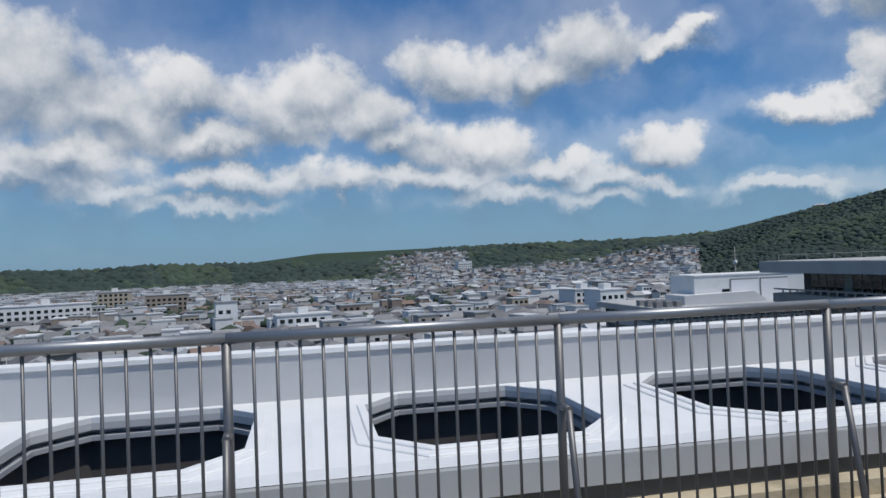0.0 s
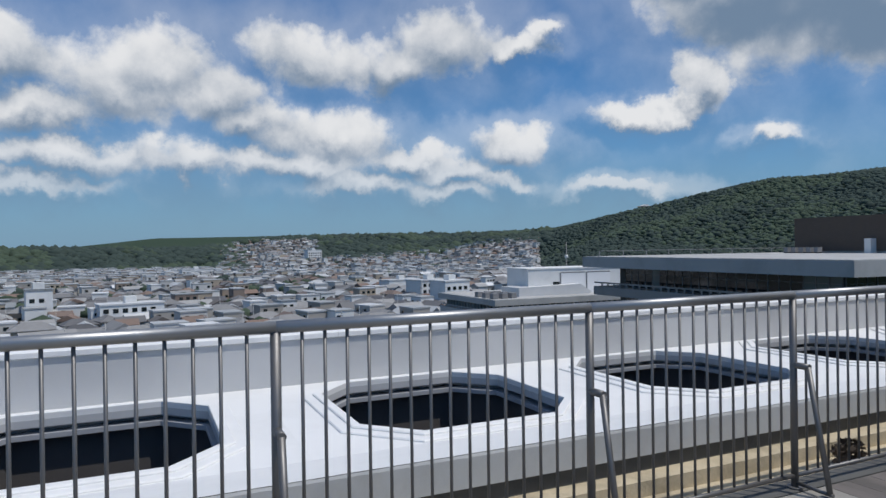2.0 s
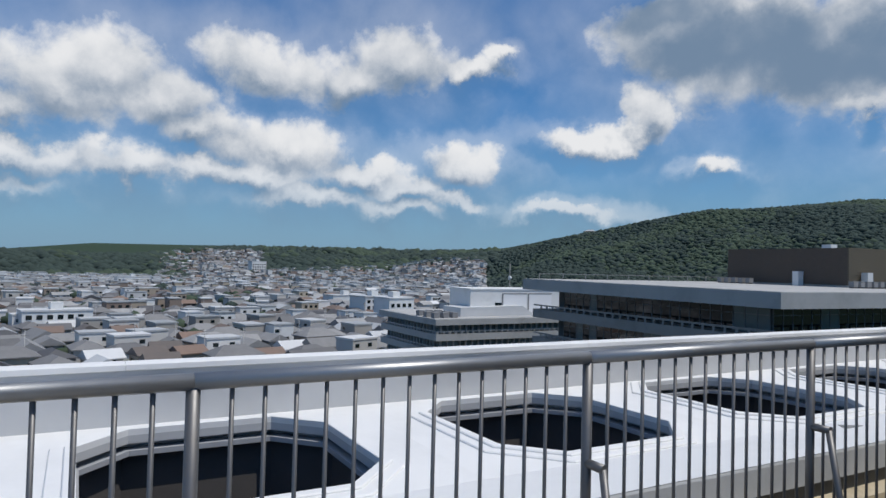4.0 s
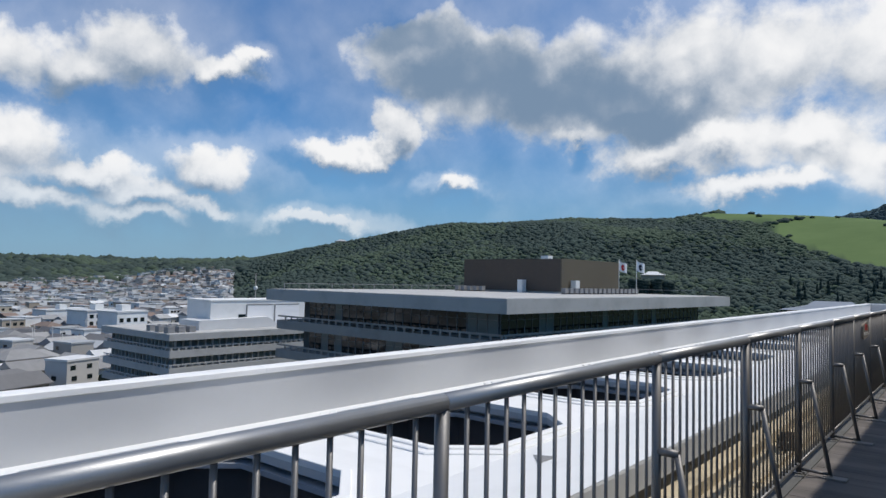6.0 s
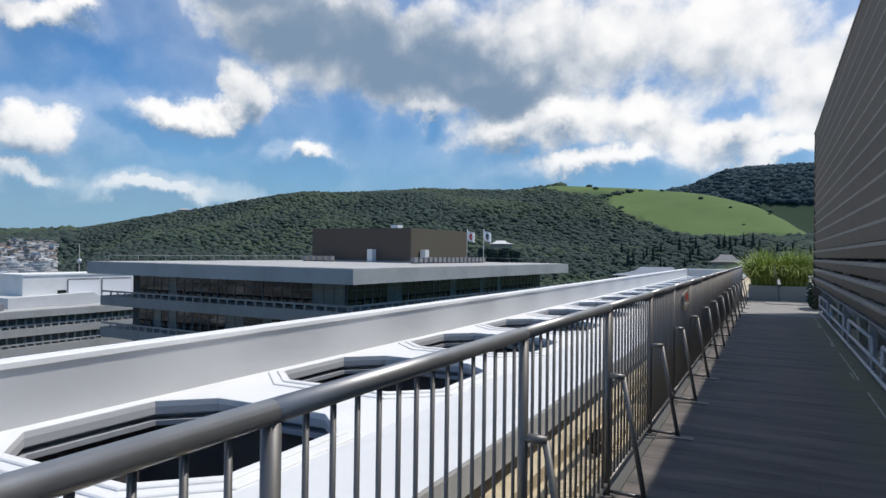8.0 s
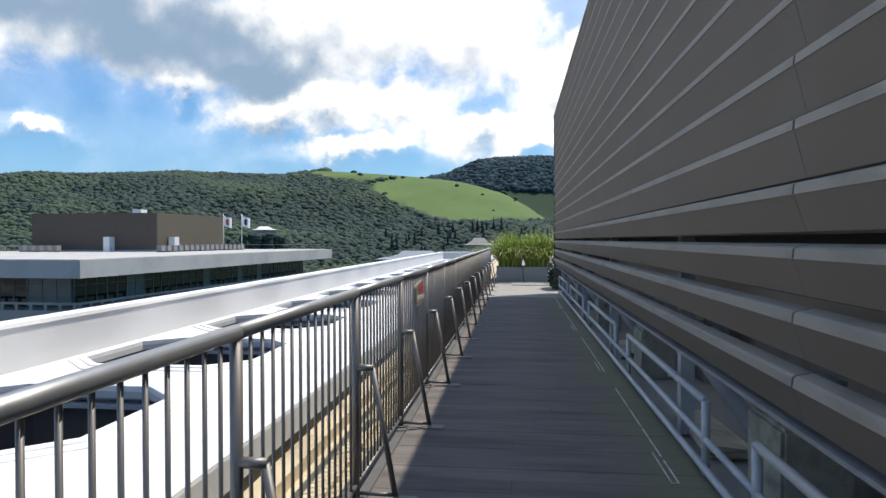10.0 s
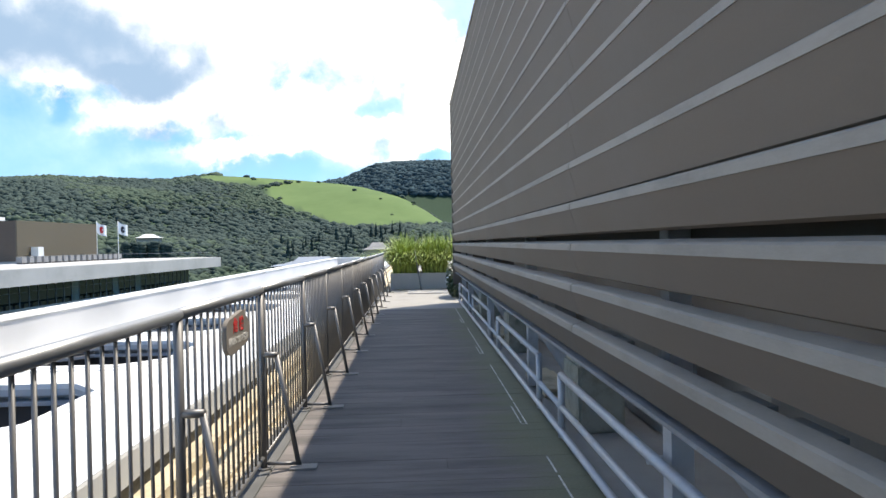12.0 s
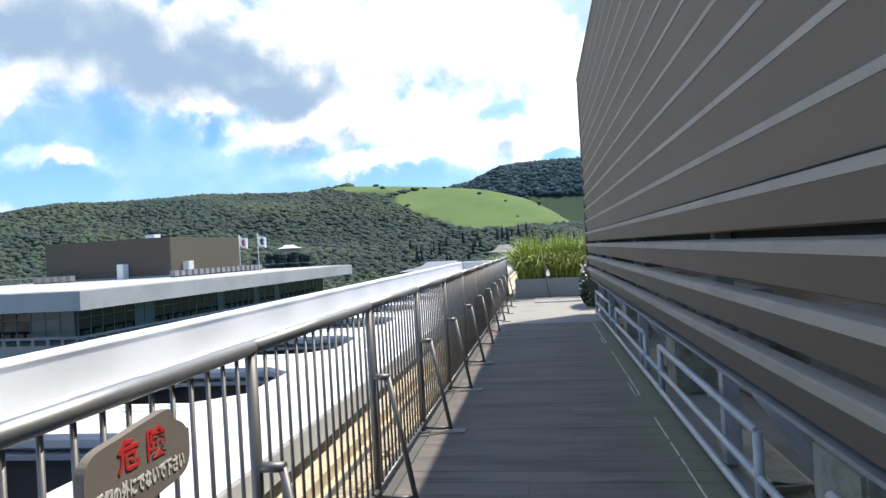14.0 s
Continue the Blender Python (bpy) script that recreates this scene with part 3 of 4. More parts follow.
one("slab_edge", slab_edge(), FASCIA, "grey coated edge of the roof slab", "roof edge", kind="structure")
# Lower band of the edge, set back a little and darker than the fascia.
one("slab_edge_base", boxes((NEAR_X - 0.25, NEAR_X - 0.03, Y0, Y1, -0.2, 0.088)), DARK_CONC, "dark set-back concrete band under the slab edge", "roof edge", kind="structure")
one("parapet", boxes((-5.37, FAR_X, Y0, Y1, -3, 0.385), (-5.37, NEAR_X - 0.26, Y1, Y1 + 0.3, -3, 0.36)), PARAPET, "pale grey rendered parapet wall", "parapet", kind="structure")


def parapet_caps():
    bm = bmesh.new()
    prof = [(-5.39, 0.37), (-5.39, 0.445), (-5.375, 0.458), (-5.205, 0.452), (-5.19, 0.44), (-5.19, 0.388), (-5.222, 0.378)]
    L = 6.0
    prism(bm, True, [[Vector((x, y, z)) for x, z in prof] for y in (0.002, L - 0.002)])
    me = finish("parapet_cap", bm, WHITE)
    y = Y0
    while y < Y1 - 1:
        c = part("parapet_cap", me, None)
        tagged(c, "white metal coping on the parapet", "coping", "parapet copings", "structure")
        c.location.y = y
        y += L
    one("parapet_cap", boxes((-5.18, -0.7, Y1 - 0.04, Y1 + 0.34, 0.362, 0.45)), WHITE, "white metal coping on the parapet", "coping", "parapet copings", "structure")


parapet_caps()


def roof_drain(x, y):
    """A small three-cornered grey plate let into the ramp, painting a shadow there."""
    tilt = math.degrees(math.atan2(NEAR_Z - FLAT_Z, NEAR_X - CREASE_X))
    d = thing("roof_drain", "small three-cornered grey plate painting a shadow on the white roof slab", "drain", at=pose(x, y, slab_z(x), 0, -tilt, 0))
    tri = [(-0.2, 0.2), (0.2, -0.06), (0.2, -0.36)]
    bm = bmesh.new()
    prism(bm, True, [[Vector((p, q, z)) for p, q in tri] for z in (-0.05, 0.006)])
    part("grate", bm, GREY_STEEL, d)


roof_drain(-1.81, 8.08)


one("building_wall", boxes((-5.3, -5.1, Y0 - 2, Y1, -23, -3.0), (-5.3, 14, Y0 - 2.3, Y0 - 2, -23, -0.2), (-5.3, 14, Y1 + 0.3, Y1 + 0.6, -23, -0.2), (13.8, 14, Y0 - 2, Y1 + 0.3, -23, -0.2)), CONC, "grey concrete outer walls of the building", "wall", kind="structure")
one("roof_underlay", boxes((-0.35, 13.8, Y0 - 2, Y1 + 0.3, -0.6, -0.2)), DARK_CONC, "rough concrete roof deck", "floor", kind="structure")
# gutter between slab and walkway
one("gutter", boxes((-0.91, -0.1, Y0, Y1, -0.6, -0.12), (-0.688, -0.53, Y0, Y1, -0.12, -0.02), (-0.3, -0.26, Y0, Y1, -0.12, -0.085)), TAN, "tan weathered mortar gutter beside the walkway", "gutter", kind="structure")
one("walkway_kerb", boxes((-0.12, 0.06, Y0, 31.5, -0.3, 0.0), bevel=0.01), DARK_CONC, "stained concrete kerb under the railing", "kerb", kind="structure")
DECK_0, DECK_1 = 3.2, 23.6
floor = one("floor", boxes((0.06, 2.06, DECK_0, DECK_1, -0.2, -0.016)), BED, "dark worn boards of the roof walkway, mossy at one edge", "floor", kind="structure")
one("pavement", boxes((0.06, 13.8, Y0, DECK_0, -0.2, -0.003), (0.06, 13.8, DECK_1, Y1, -0.2, -0.003), (2.06, 13.8, DECK_0, DECK_1, -0.2, -0.02)), PALE_FLOOR, "concrete paving of the roof, sunlight put into its pale colour", "floor", kind="structure")


# ---- railing ----
BAY = 1.508
TOP = 1.178


def railing_panel(bars):
    base = thing("railing_panel", "stainless steel railing panel with upright bars and a slanted brace", "railing", "rooftop railing")
    bm = bmesh.new()
    tube(bm, (0, -0.0005, TOP - 0.026), (0, BAY + 0.0005, TOP - 0.026), 0.026, 16)
    part("top_rail", bm, RAIL_STEEL, base, "smooth round stainless handrail")
    bm = bmesh.new()
    tube(bm, (0, 0, 0.075), (0, BAY, 0.075), 0.014, 10)
    part("bottom_rail", bm, STEEL, base)
    bm = bmesh.new()
    tube(bm, (0, 0, 0), (0, 0, TOP - 0.03), 0.021, 12)
    tube(bm, (0, 0, 0), (0, 0, 0.012), 0.045, 14)
    part("post", bm, STEEL, base)
    bar = bmesh.new()
    tube(bar, (0, 0, 0.075), (0, 0, TOP - 0.03), 0.0075, 8)
    bar = finish("bar", bar, STEEL)
    for k in range(bars):
        b = part("bar", bar, None, base)
        b.location.y = BAY * (0.112 + 0.1 * k) / (0.224 + 0.1 * (bars - 1))
    bm = bmesh.new()
    tube(bm, (0, 0, 0.735), (0.105, 0, 0.735), 0.019, 10)
    part("stub", bm, STEEL, base, "short bracket from the post")
    bm = bmesh.new()
    tube(bm, (0.095, 0, 0.735), (0.222, 0, 0.03), 0.016, 10)
    part("brace", bm, STEEL, base)
    bm = bmesh.new()
    tube(bm, (0.01, 0, 0.035), (0.24, 0, 0.03), 0.012, 8)
    part("foot_bar", bm, STEEL, base)
    bm = bmesh.new()
    box(bm, 0.17, 0.34, -0.05, 0.05, 0.0, 0.012, bevel=0.003)
    part("foot_plate", bm, PALE_FLOOR, base, "pale mortar foot pad")
    return base


def build_railing():
    # the posts stand a little unevenly
    ys = [-3.088 - 1.508 * k for k in (5, 4, 3, 2, 1)] + [-3.088, -1.55, -0.03, 1.52, 3.01, 4.5, 6.05, 7.54, 9.07, 10.63, 12.05, 13.51, 15.07, 16.53] + [16.53 + 1.508 * k for k in range(1, 10)]
    base = None
    for k, (a, b) in enumerate(zip(ys, ys[1:])):
        if b - a > 1.545 and -1 < a < 1:
            panel = railing_panel(15)
        elif base is None:
            panel = base = railing_panel(14)
        else:
            panel = copy_thing(base, pose(0, a, 0))
        panel.matrix_basis = pose(0, a, 0) @ Matrix.Diagonal((1, (b - a) / BAY, 1, 1))


build_railing()


def build_sign():
    sign = thing("warning_sign", "grey-brown wooden warning board fixed to the railing bars", "sign", at=pose(0.035, 12.805, 0.978, 0, 0, -2))
    bm = bmesh.new()
    w, h = 0.197, 0.098
    out = []
    for k in range(40):
        a = k * math.tau / 40
        c, s = math.cos(a), math.sin(a)
        x = math.copysign(abs(c) ** 0.45, c) * w
        z = math.copysign(abs(s) ** 0.6, s) * h
        z += 0.012 * math.sin(x * 14) - (0.03 if x > 0.13 and z > 0.04 else 0)
        out.append((x, z))
    prism(bm, True, [[Vector((t, x, z)) for x, z in out] for t in (-0.012, 0.012)])
    part("board", bm, WOOD_SIGN, sign)

    def text(name, body, size, y, z, material, lab, squeeze=1.0):
        cu = bpy.data.curves.new(name, "FONT")
        cu.body, cu.size, cu.align_x, cu.align_y, cu.extrude, cu.resolution_u = body, size, "CENTER", "CENTER", 0.0008, 3
        cu.offset = 0.0015
        ob = new(name, cu)
        ob.matrix_basis = pose(0.0135, y, z, 90, 0, 90) @ Matrix.Diagonal((squeeze, 1, 1, 1))
        ob.data.materials.append(material)
        ob.parent = sign
        ob["label"] = lab

    text("lettering", "危 険", 0.08, 0.0, 0.036, RED, "red painted warning characters")
    text("lettering", "手摺の外にでないで下さい", 0.045, 0.0, -0.04, OFFWHITE, "white painted line of characters", 0.62)
    return sign


build_sign()

# ---- louvre screen beside the walkway ----
LX, L0, L1 = 1.9, 5.2, 25.0
SLAT = 0.2365
LOW = 0.945


def build_louvres():
    screen = thing("louvre_screen", "tall bronze-brown horizontal louvre screen with paler lips", "louvre screen", kind="structure")
    joints = [L0, 9.6, 13.03, 17.3, 21.2, L1]
    meshes = {}
    for r in range(0, 17):
        z = LOW + r * SLAT
        for a, b in zip(joints, joints[1:]):
            L = round(b - a - 0.016, 4)
            drop = -0.01 if r < 4 else 0.03
            key = (L, drop)
            if key not in meshes:
                bm = bmesh.new()
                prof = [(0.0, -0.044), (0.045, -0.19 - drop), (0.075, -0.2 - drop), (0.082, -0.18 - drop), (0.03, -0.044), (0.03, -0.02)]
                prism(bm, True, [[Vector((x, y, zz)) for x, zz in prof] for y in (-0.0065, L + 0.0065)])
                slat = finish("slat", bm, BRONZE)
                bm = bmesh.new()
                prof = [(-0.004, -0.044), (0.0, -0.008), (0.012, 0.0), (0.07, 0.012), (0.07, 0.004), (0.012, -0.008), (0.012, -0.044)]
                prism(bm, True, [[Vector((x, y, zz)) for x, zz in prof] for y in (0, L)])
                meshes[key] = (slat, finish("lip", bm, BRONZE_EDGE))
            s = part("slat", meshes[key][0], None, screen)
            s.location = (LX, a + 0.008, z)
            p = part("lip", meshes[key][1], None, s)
    # frame behind the slats
    for y in [L0 + 0.05, 8.49, 12.12, 15.75, 19.38, 23.01, L1 - 0.06]:
        part("column", boxes((2.1, 2.2, y - 0.05, y + 0.05, 0.0, LOW + 16 * SLAT)), GALV, screen, "grey galvanised steel column")
        part("bracket", boxes((1.96, 2.1, y - 0.02, y + 0.02, LOW - 0.16, LOW - 0.1)), GREY_STEEL, screen)
    part("bottom_beam", boxes((1.94, 2.05, L0, L1, LOW - 0.235, LOW - 0.215), (2.03, 2.05, L0, L1, LOW - 0.215, LOW - 0.14)), GREY_STEEL, screen, "grimy steel channel under the lowest slat")
    for zz in (LOW - 0.13, LOW + 0.105, LOW + 0.34, LOW + 1.5, LOW + 2.7):
        part("girt", boxes((2.04, 2.09, L0, L1, zz, zz + 0.05)), GREY_STEEL, screen)
    bm = bmesh.new()
    box(bm, 1.895, 2.1, L1, L1 + 0.05, LOW - 0.5, LOW + 16 * SLAT + 0.03)
    part("end_post", bm, BRONZE, screen)
    part("top_cap", boxes((1.885, 2.12, L0, L1 + 0.05, LOW + 16 * SLAT + 0.02, LOW + 16 * SLAT + 0.06)), BRONZE_EDGE, screen)
    # unseen back sheet, lower edge set to keep sun off the boards, and returns
    part("back_sheet", boxes((2.21, 2.23, L0, L1, LOW + 1.95 * SLAT, LOW + 16 * SLAT)), BRONZE, screen)
    part("return_wall", boxes((2.2, 9, L1 - 0.02, L1 + 0.03, LOW - 0.5, LOW + 16 * SLAT), (2.2, 9, L0 - 0.03, L0 + 0.02, LOW - 0.5, LOW + 16 * SLAT)), BRONZE, screen)
    bolt = bmesh.new()
    tube(bolt, (2.03, 0, 0), (2.03, 0, 0.045), 0.008, 6)
    bolt = finish("bolt", bolt, GREY_STEEL)
    rng = random.Random(8)
    # Pale slips added on the ledge as patches of sun behind the slats.
    pad = finish("pad", boxes((1.972, 2.03, 0, 0.19, 0, 0.016)), PALE_FLOOR)
    for y in np.arange(L0 + 0.5, L1 - 0.4, 0.31):
        if rng.random() < 0.5:
            b = part("pad", pad, None, screen)
            b.location = (rng.uniform(-0.01, 0.01), float(y) + rng.uniform(0, 0.12), LOW - 0.012)
    for y in np.arange(L0 + 0.3, L1, 0.575):
        for zz in (LOW - 0.08, LOW + 0.155, LOW + 0.39):
            b = part("bolt", bolt, None, screen)
            b.location = (0, float(y), zz)


build_louvres()


def build_pipe_rails():
    bm = bmesh.new()
    tube(bm, (2.02, L0 + 0.1, 0.06), (2.02, L1 - 0.2, 0.06), 0.024, 12)
    one("ground_pipe", bm, GALV, "galvanised pipe running along the walkway floor", "pipe")
    for k in range(-1, 4):
        a, b = 11.21 + 3.63 * k, 13.98 + 3.63 * k
        g = thing("pipe_rail", "low galvanised pipe guard rail beside the louvre screen", "guard rail", "pipe guard rails")
        for nm, z, r in (("top_pipe", 0.455, 0.026), ("middle_pipe", 0.22, 0.022)):
            bm = bmesh.new()
            ya, yb = (a, b) if nm == "top_pipe" else (a - 0.86, b)
            tube(bm, (2.04, ya, z), (2.04, yb, z), r, 12)
            part(nm, bm, GALV, g)
        for y in (a, b):
            bm = bmesh.new()
            tube(bm, (2.04, y, 0), (2.04, y, 0.46), 0.026, 12)
            part("upright", bm, GALV, g)
        bm = bmesh.new()
        tube(bm, (2.04, a + 1.0, 0.42), (2.2, a + 1.0, 0.42), 0.02, 10)
        part("tie", bm, GALV, g)
        # equipment plinth and conduit behind the rail
        p = thing("plinth", "stained concrete equipment plinth behind the guard rail", "plinth", "equipment plinths")
        bm = bmesh.new()
        box(bm, 2.2, 2.55, b + 0.12, b + 0.62, -0.02, 0.5, bevel=0.02)
        part("block", bm, MOSSY, p)
        # Low tan block, its pale colour standing in for sunlit floor behind the rail.
        bm = bmesh.new()
        rng = random.Random(40 + k)
        box(bm, 2.16, 2.42, a + 0.35, a + 1.35, -0.02, 0.07, bevel=0.02)
        for v in bm.verts:
            v.co += Vector((rng.uniform(-0.03, 0.03), rng.uniform(-0.06, 0.06), rng.uniform(-0.015, 0.02)))
        one("rubble_block", bm, TAN, "tan broken mortar block standing in for sunlit floor behind the rail", "block", "rubble blocks")
        e = thing("equipment_box", "grey steel equipment cabinet behind the louvre screen", "cabinet", "equipment cabinets")
        bm = bmesh.new()
        box(bm, 2.78, 3.04, a - 0.9, a + 1.3, -0.02, 0.95, bevel=0.02)
        part("body", bm, GREY_STEEL, e)
        bm = bmesh.new()
        tube(bm, (2.5, a - 0.2, 0.0), (2.14, a + 0.28, 0.62), 0.055, 12)
        one("conduit", bm, GREY_STEEL, "thick grey slanting conduit", "pipe", "conduits")


build_pipe_rails()
# Unseen block, placed and sized so that its shadow covers the screen's foot.
one("plant_room", boxes((3.33, 9, L0 + 0.3, L1 - 0.3, -0.02, 4.6)), CONC, "unseen concrete block added inside the screen to shade its foot", "room", kind="structure")


def build_marks():
    rng = random.Random(6)
    for k in range(-2, 3):
        y = 14.36 + 3.3 * k
        m = thing("painted_line", "worn pale line painted on the walkway boards", "marking", "painted lines")
        at = y
        while at < y + 2.5:
            long = min(rng.uniform(0.25, 0.8), y + 2.5 - at)
            part("stroke", boxes((1.84, 1.851, at, at + long, 0.002, 0.005)), LINE_PAINT, m)
            at += long + rng.uniform(0.02, 0.09)
        part("stroke", boxes((1.80, 1.809, y + 0.02, y + 0.55, 0.002, 0.005)), LINE_PAINT, m)
        part("stroke", boxes((1.80, 1.851, y - 0.012, y, 0.002, 0.005)), LINE_PAINT, m)


build_marks()


def blades(name, n, x0, x1, y0, y1, z, length, width, material, seed, droop=0.5):
    """Long arching leaves in one mesh."""
    rng = random.Random(seed)
    verts, faces = [], []
    for _ in range(n):
        x, y, a = rng.uniform(x0, x1), rng.uniform(y0, y1), rng.uniform(0, math.tau)
        L, lean = length * rng.uniform(0.6, 1.1), rng.uniform(0.05, droop)
        d, s = Vector((math.cos(a), math.sin(a), 0)), Vector((-math.sin(a), math.cos(a), 0))
        i = len(verts)
        for k in range(5):
            t = k / 4
            w = width * (1 - t) ** 0.6 * rng.uniform(0.8, 1.2) + 0.001
            c = Vector((x, y, z)) + d * (lean * L * t * t) + Vector((0, 0, L * (t - 0.45 * lean * t ** 3)))
            verts += [tuple(c + s * w), tuple(c - s * w)]
        faces += [(i + 2 * k, i + 2 * k + 1, i + 2 * k + 3, i + 2 * k + 2) for k in range(4)]
    me = bpy.data.meshes.new(name)
    me.from_pydata(verts, [], faces)
    me.materials.append(material)
    return me


def leafy(name, n, centre, size, material, seed, leaf=0.05):
    rng = random.Random(seed)
    verts, faces = [], []
    for _ in range(n):
        u = Vector((rng.gauss(0, 1), rng.gauss(0, 1), rng.gauss(0, 1))).normalized() * rng.uniform(0.55, 1.0)
        c = Vector(centre) + Vector((u.x * size[0], u.y * size[1], u.z * size[2]))
        a = Vector((rng.gauss(0, 1), rng.gauss(0, 1), rng.gauss(0, 1))).normalized()
        b = a.orthogonal().normalized()
        i = len(verts)
        s = leaf * rng.uniform(0.6, 1.3)
        verts += [tuple(c - a * s), tuple(c + b * s * 0.5), tuple(c + a * s), tuple(c - b * s * 0.5)]
        faces.append((i, i + 1, i + 2, i + 3))
    me = bpy.data.meshes.new(name)
    me.from_pydata(verts, [], faces)
    me.materials.append(material)
    return me


def build_planting():
    for k, (a, b) in enumerate(((0.2, 1.13), (1.14, 2.1), (2.11, 3.0))):
        p = thing("planter", "long grey concrete planter at the end of the walkway", "planter", "roof planters")
        bm = boxes((a, b, 29.9, 30.0, 0, 0.5), (a, b, 31.4, 31.5, 0, 0.5), (a, a + 0.08, 30.0, 31.4, 0, 0.5), (b - 0.08, b, 30.0, 31.4, 0, 0.5))
        part("trough", bm, CONC, p)
        part("soil", boxes((a + 0.08, b - 0.08, 30.0, 31.4, 0, 0.44)), DARK_CONC, p)
        g = tagged(new("ornamental_grass", blades("ornamental_grass", 2000, a + 0.1, b - 0.1, 30.02, 31.35, 0.44, 1.4, 0.015, LEAF, 3 + k, 1.5)), "tall bright green arching ornamental grass in the planter", "plant", "ornamental grasses")
    s = thing("shrub", "dark green shrub with white flowers beside the louvre screen", "plant")
    part("foliage", leafy("foliage", 1500, (2.1, 26.6, 0.5), (0.3, 0.9, 0.55), SHRUB, 8, 0.07), None, s)
    part("blossom", leafy("blossom", 60, (2.05, 26.5, 0.65), (0.3, 0.85, 0.45), FLOWER, 9, 0.045), None, s, "small white blossoms")
    bm = bmesh.new()
    tube(bm, (2.1, 26.6, 0), (2.1, 26.6, 0.6), 0.03, 8, 0.015)
    part("stem", bm, BARK, s)
    bm = bmesh.new()
    tube(bm, (1.15, 29.5, 0.0), (0.98, 29.75, 1.2), 0.022, 8)
    one("leaning_pole", bm, GREY_STEEL, "thin brown pole leaning against the planter", "pole")
    one("floor_mat", boxes((0.75, 1.95, 27.9, 29.2, -0.003, 0.02)), CONC_DARK, "flat grey ribbed mat on the paving", "mat")
    for y in (4.0, 10.3):
        w = tagged(new("gutter_weed", leafy("gutter_weed", 260, (-0.33, y, -0.03), (0.09, 0.16, 0.1), BARK, int(y), 0.03)), "withered brown weed clump growing in the gutter", "plant", "gutter weeds")


build_planting()


# ---- office block across the yard ----
def frame_of(c, d):
    """Axes along the two faces of a block whose corner is c and whose front runs along d."""
    ang = math.degrees(math.atan2(d[1], d[0]))
    return pose(c[0], c[1], 0, 0, 0, ang)


def ribbon_block(name, at, lx, ly, top, fascia, storey, floors, over, balcony, wall_mat, label, windows=True, step=1.55, glass=GLASS):
    """A block whose local +x runs along its long face and +y into it; roof slab, recessed window bands, balconies."""
    b = thing(name, label, "building", at=at)
    part("roof", boxes((0, lx, 0, ly, top - fascia, top)), CONC if wall_mat is CONC_DARK else wall_mat, b, "broad pale concrete roof fascia")
    part("roof_gravel", boxes((0.5, lx - 0.5, 0.5, ly - 0.5, top, top + 0.05)), CONC, b)
    z = top - fascia
    # Core wall behind the windows, in a darker concrete than the balconies.
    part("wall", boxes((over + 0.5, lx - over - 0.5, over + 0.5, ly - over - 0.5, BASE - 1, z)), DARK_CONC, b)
    pane = {}
    for f in range(floors):
        ft, fb = z - f * storey, z - (f + 1) * storey
        up = (0.42 if wall_mat is CONC else 0.3) * storey
        p0, px, py = over - balcony, lx - over + balcony, ly - over + balcony
        g = part("balcony", boxes((p0, px, p0, py, fb, fb + up)), wall_mat, b, "projecting concrete balcony edge")
        rail = boxes((p0 + 0.1, px - 0.1, p0 + 0.1, p0 + 0.25, fb + up + 0.5, fb + up + 0.72), (p0 + 0.1, p0 + 0.25, p0 + 0.25, py - 0.1, fb + up + 0.5, fb + up + 0.72))
        for k in range(int((px - p0) / 1.5)):
            x = p0 + 0.3 + k * 1.5
            box(rail, x, x + 0.3, p0 + 0.12, p0 + 0.22, fb + up, fb + up + 0.5)
        for k in range(int((py - p0) / 1.5)):
            y = p0 + 0.3 + k * 1.5
            box(rail, p0 + 0.12, p0 + 0.22, y, y + 0.3, fb + up, fb + up + 0.5)
        part("balustrade", rail, wall_mat, g)
        if not windows:
            continue
        h0, h1 = fb + up + 0.1, ft - 0.12
        key = round(h1 - h0, 3)
        if key not in pane:
            pm = boxes((0.05, step - 0.05, 0, 0.06, 0, h1 - h0))
            fm = boxes((0, 0.05, -0.05, 0.06, 0, h1 - h0), (step - 0.05, step, -0.05, 0.06, 0, h1 - h0), (0.05, step - 0.05, -0.05, 0.06, h1 - h0 - 0.08, h1 - h0), (0.05, step - 0.05, -0.04, 0.06, (h1 - h0) * 0.68, (h1 - h0) * 0.68 + 0.06))
            pane[key] = (finish("pane", pm, glass), finish("window_frame", fm, GREY_STEEL), finish("pane", boxes((0.05, step - 0.05, 0, 0.06, 0, h1 - h0)), PALE_GLASS))
        fin = finish("fin", boxes((-0.14, 0.14, -0.55, -0.08, 0, h1 - h0)), wall_mat)
        rng = random.Random(f + 3)
        for side in (0, 1):
            span = (lx if side == 0 else ly) - 2 * over - 1.2
            for k in range(int(span / step)):
                u = over + 0.6 + k * step
                m = pose(u, over + 0.42, h0) if side == 0 else pose(over + 0.42, u + step, h0, 0, 0, -90)
                if wall_mat is CONC:
                    part("fin", fin, None, b).matrix_basis = m
                w = part("window", pane[key][1], None, b)
                w.matrix_basis = m
                part("pane", pane[key][2 if rng.random() < 0.22 else 0], None, w)
    return b


C0 = Vector((-37.13, 60.5))
FRONT = Vector((3.6, 63.5)).normalized()
INTO = Vector((-FRONT.y, FRONT.x))
# local +x along the face towards the hill, +y into the block
ang = math.degrees(math.atan2(FRONT.y, FRONT.x))
block_at = pose(C0.x, C0.y, 0, 0, 0, ang)
ribbon_block("office_block", block_at, 66.0, 45.4, -0.28, 1.62, 4.3, 4, 3.6, 2.4, CONC_DARK, "broad concrete office block with ribbon windows and wide flat roof")


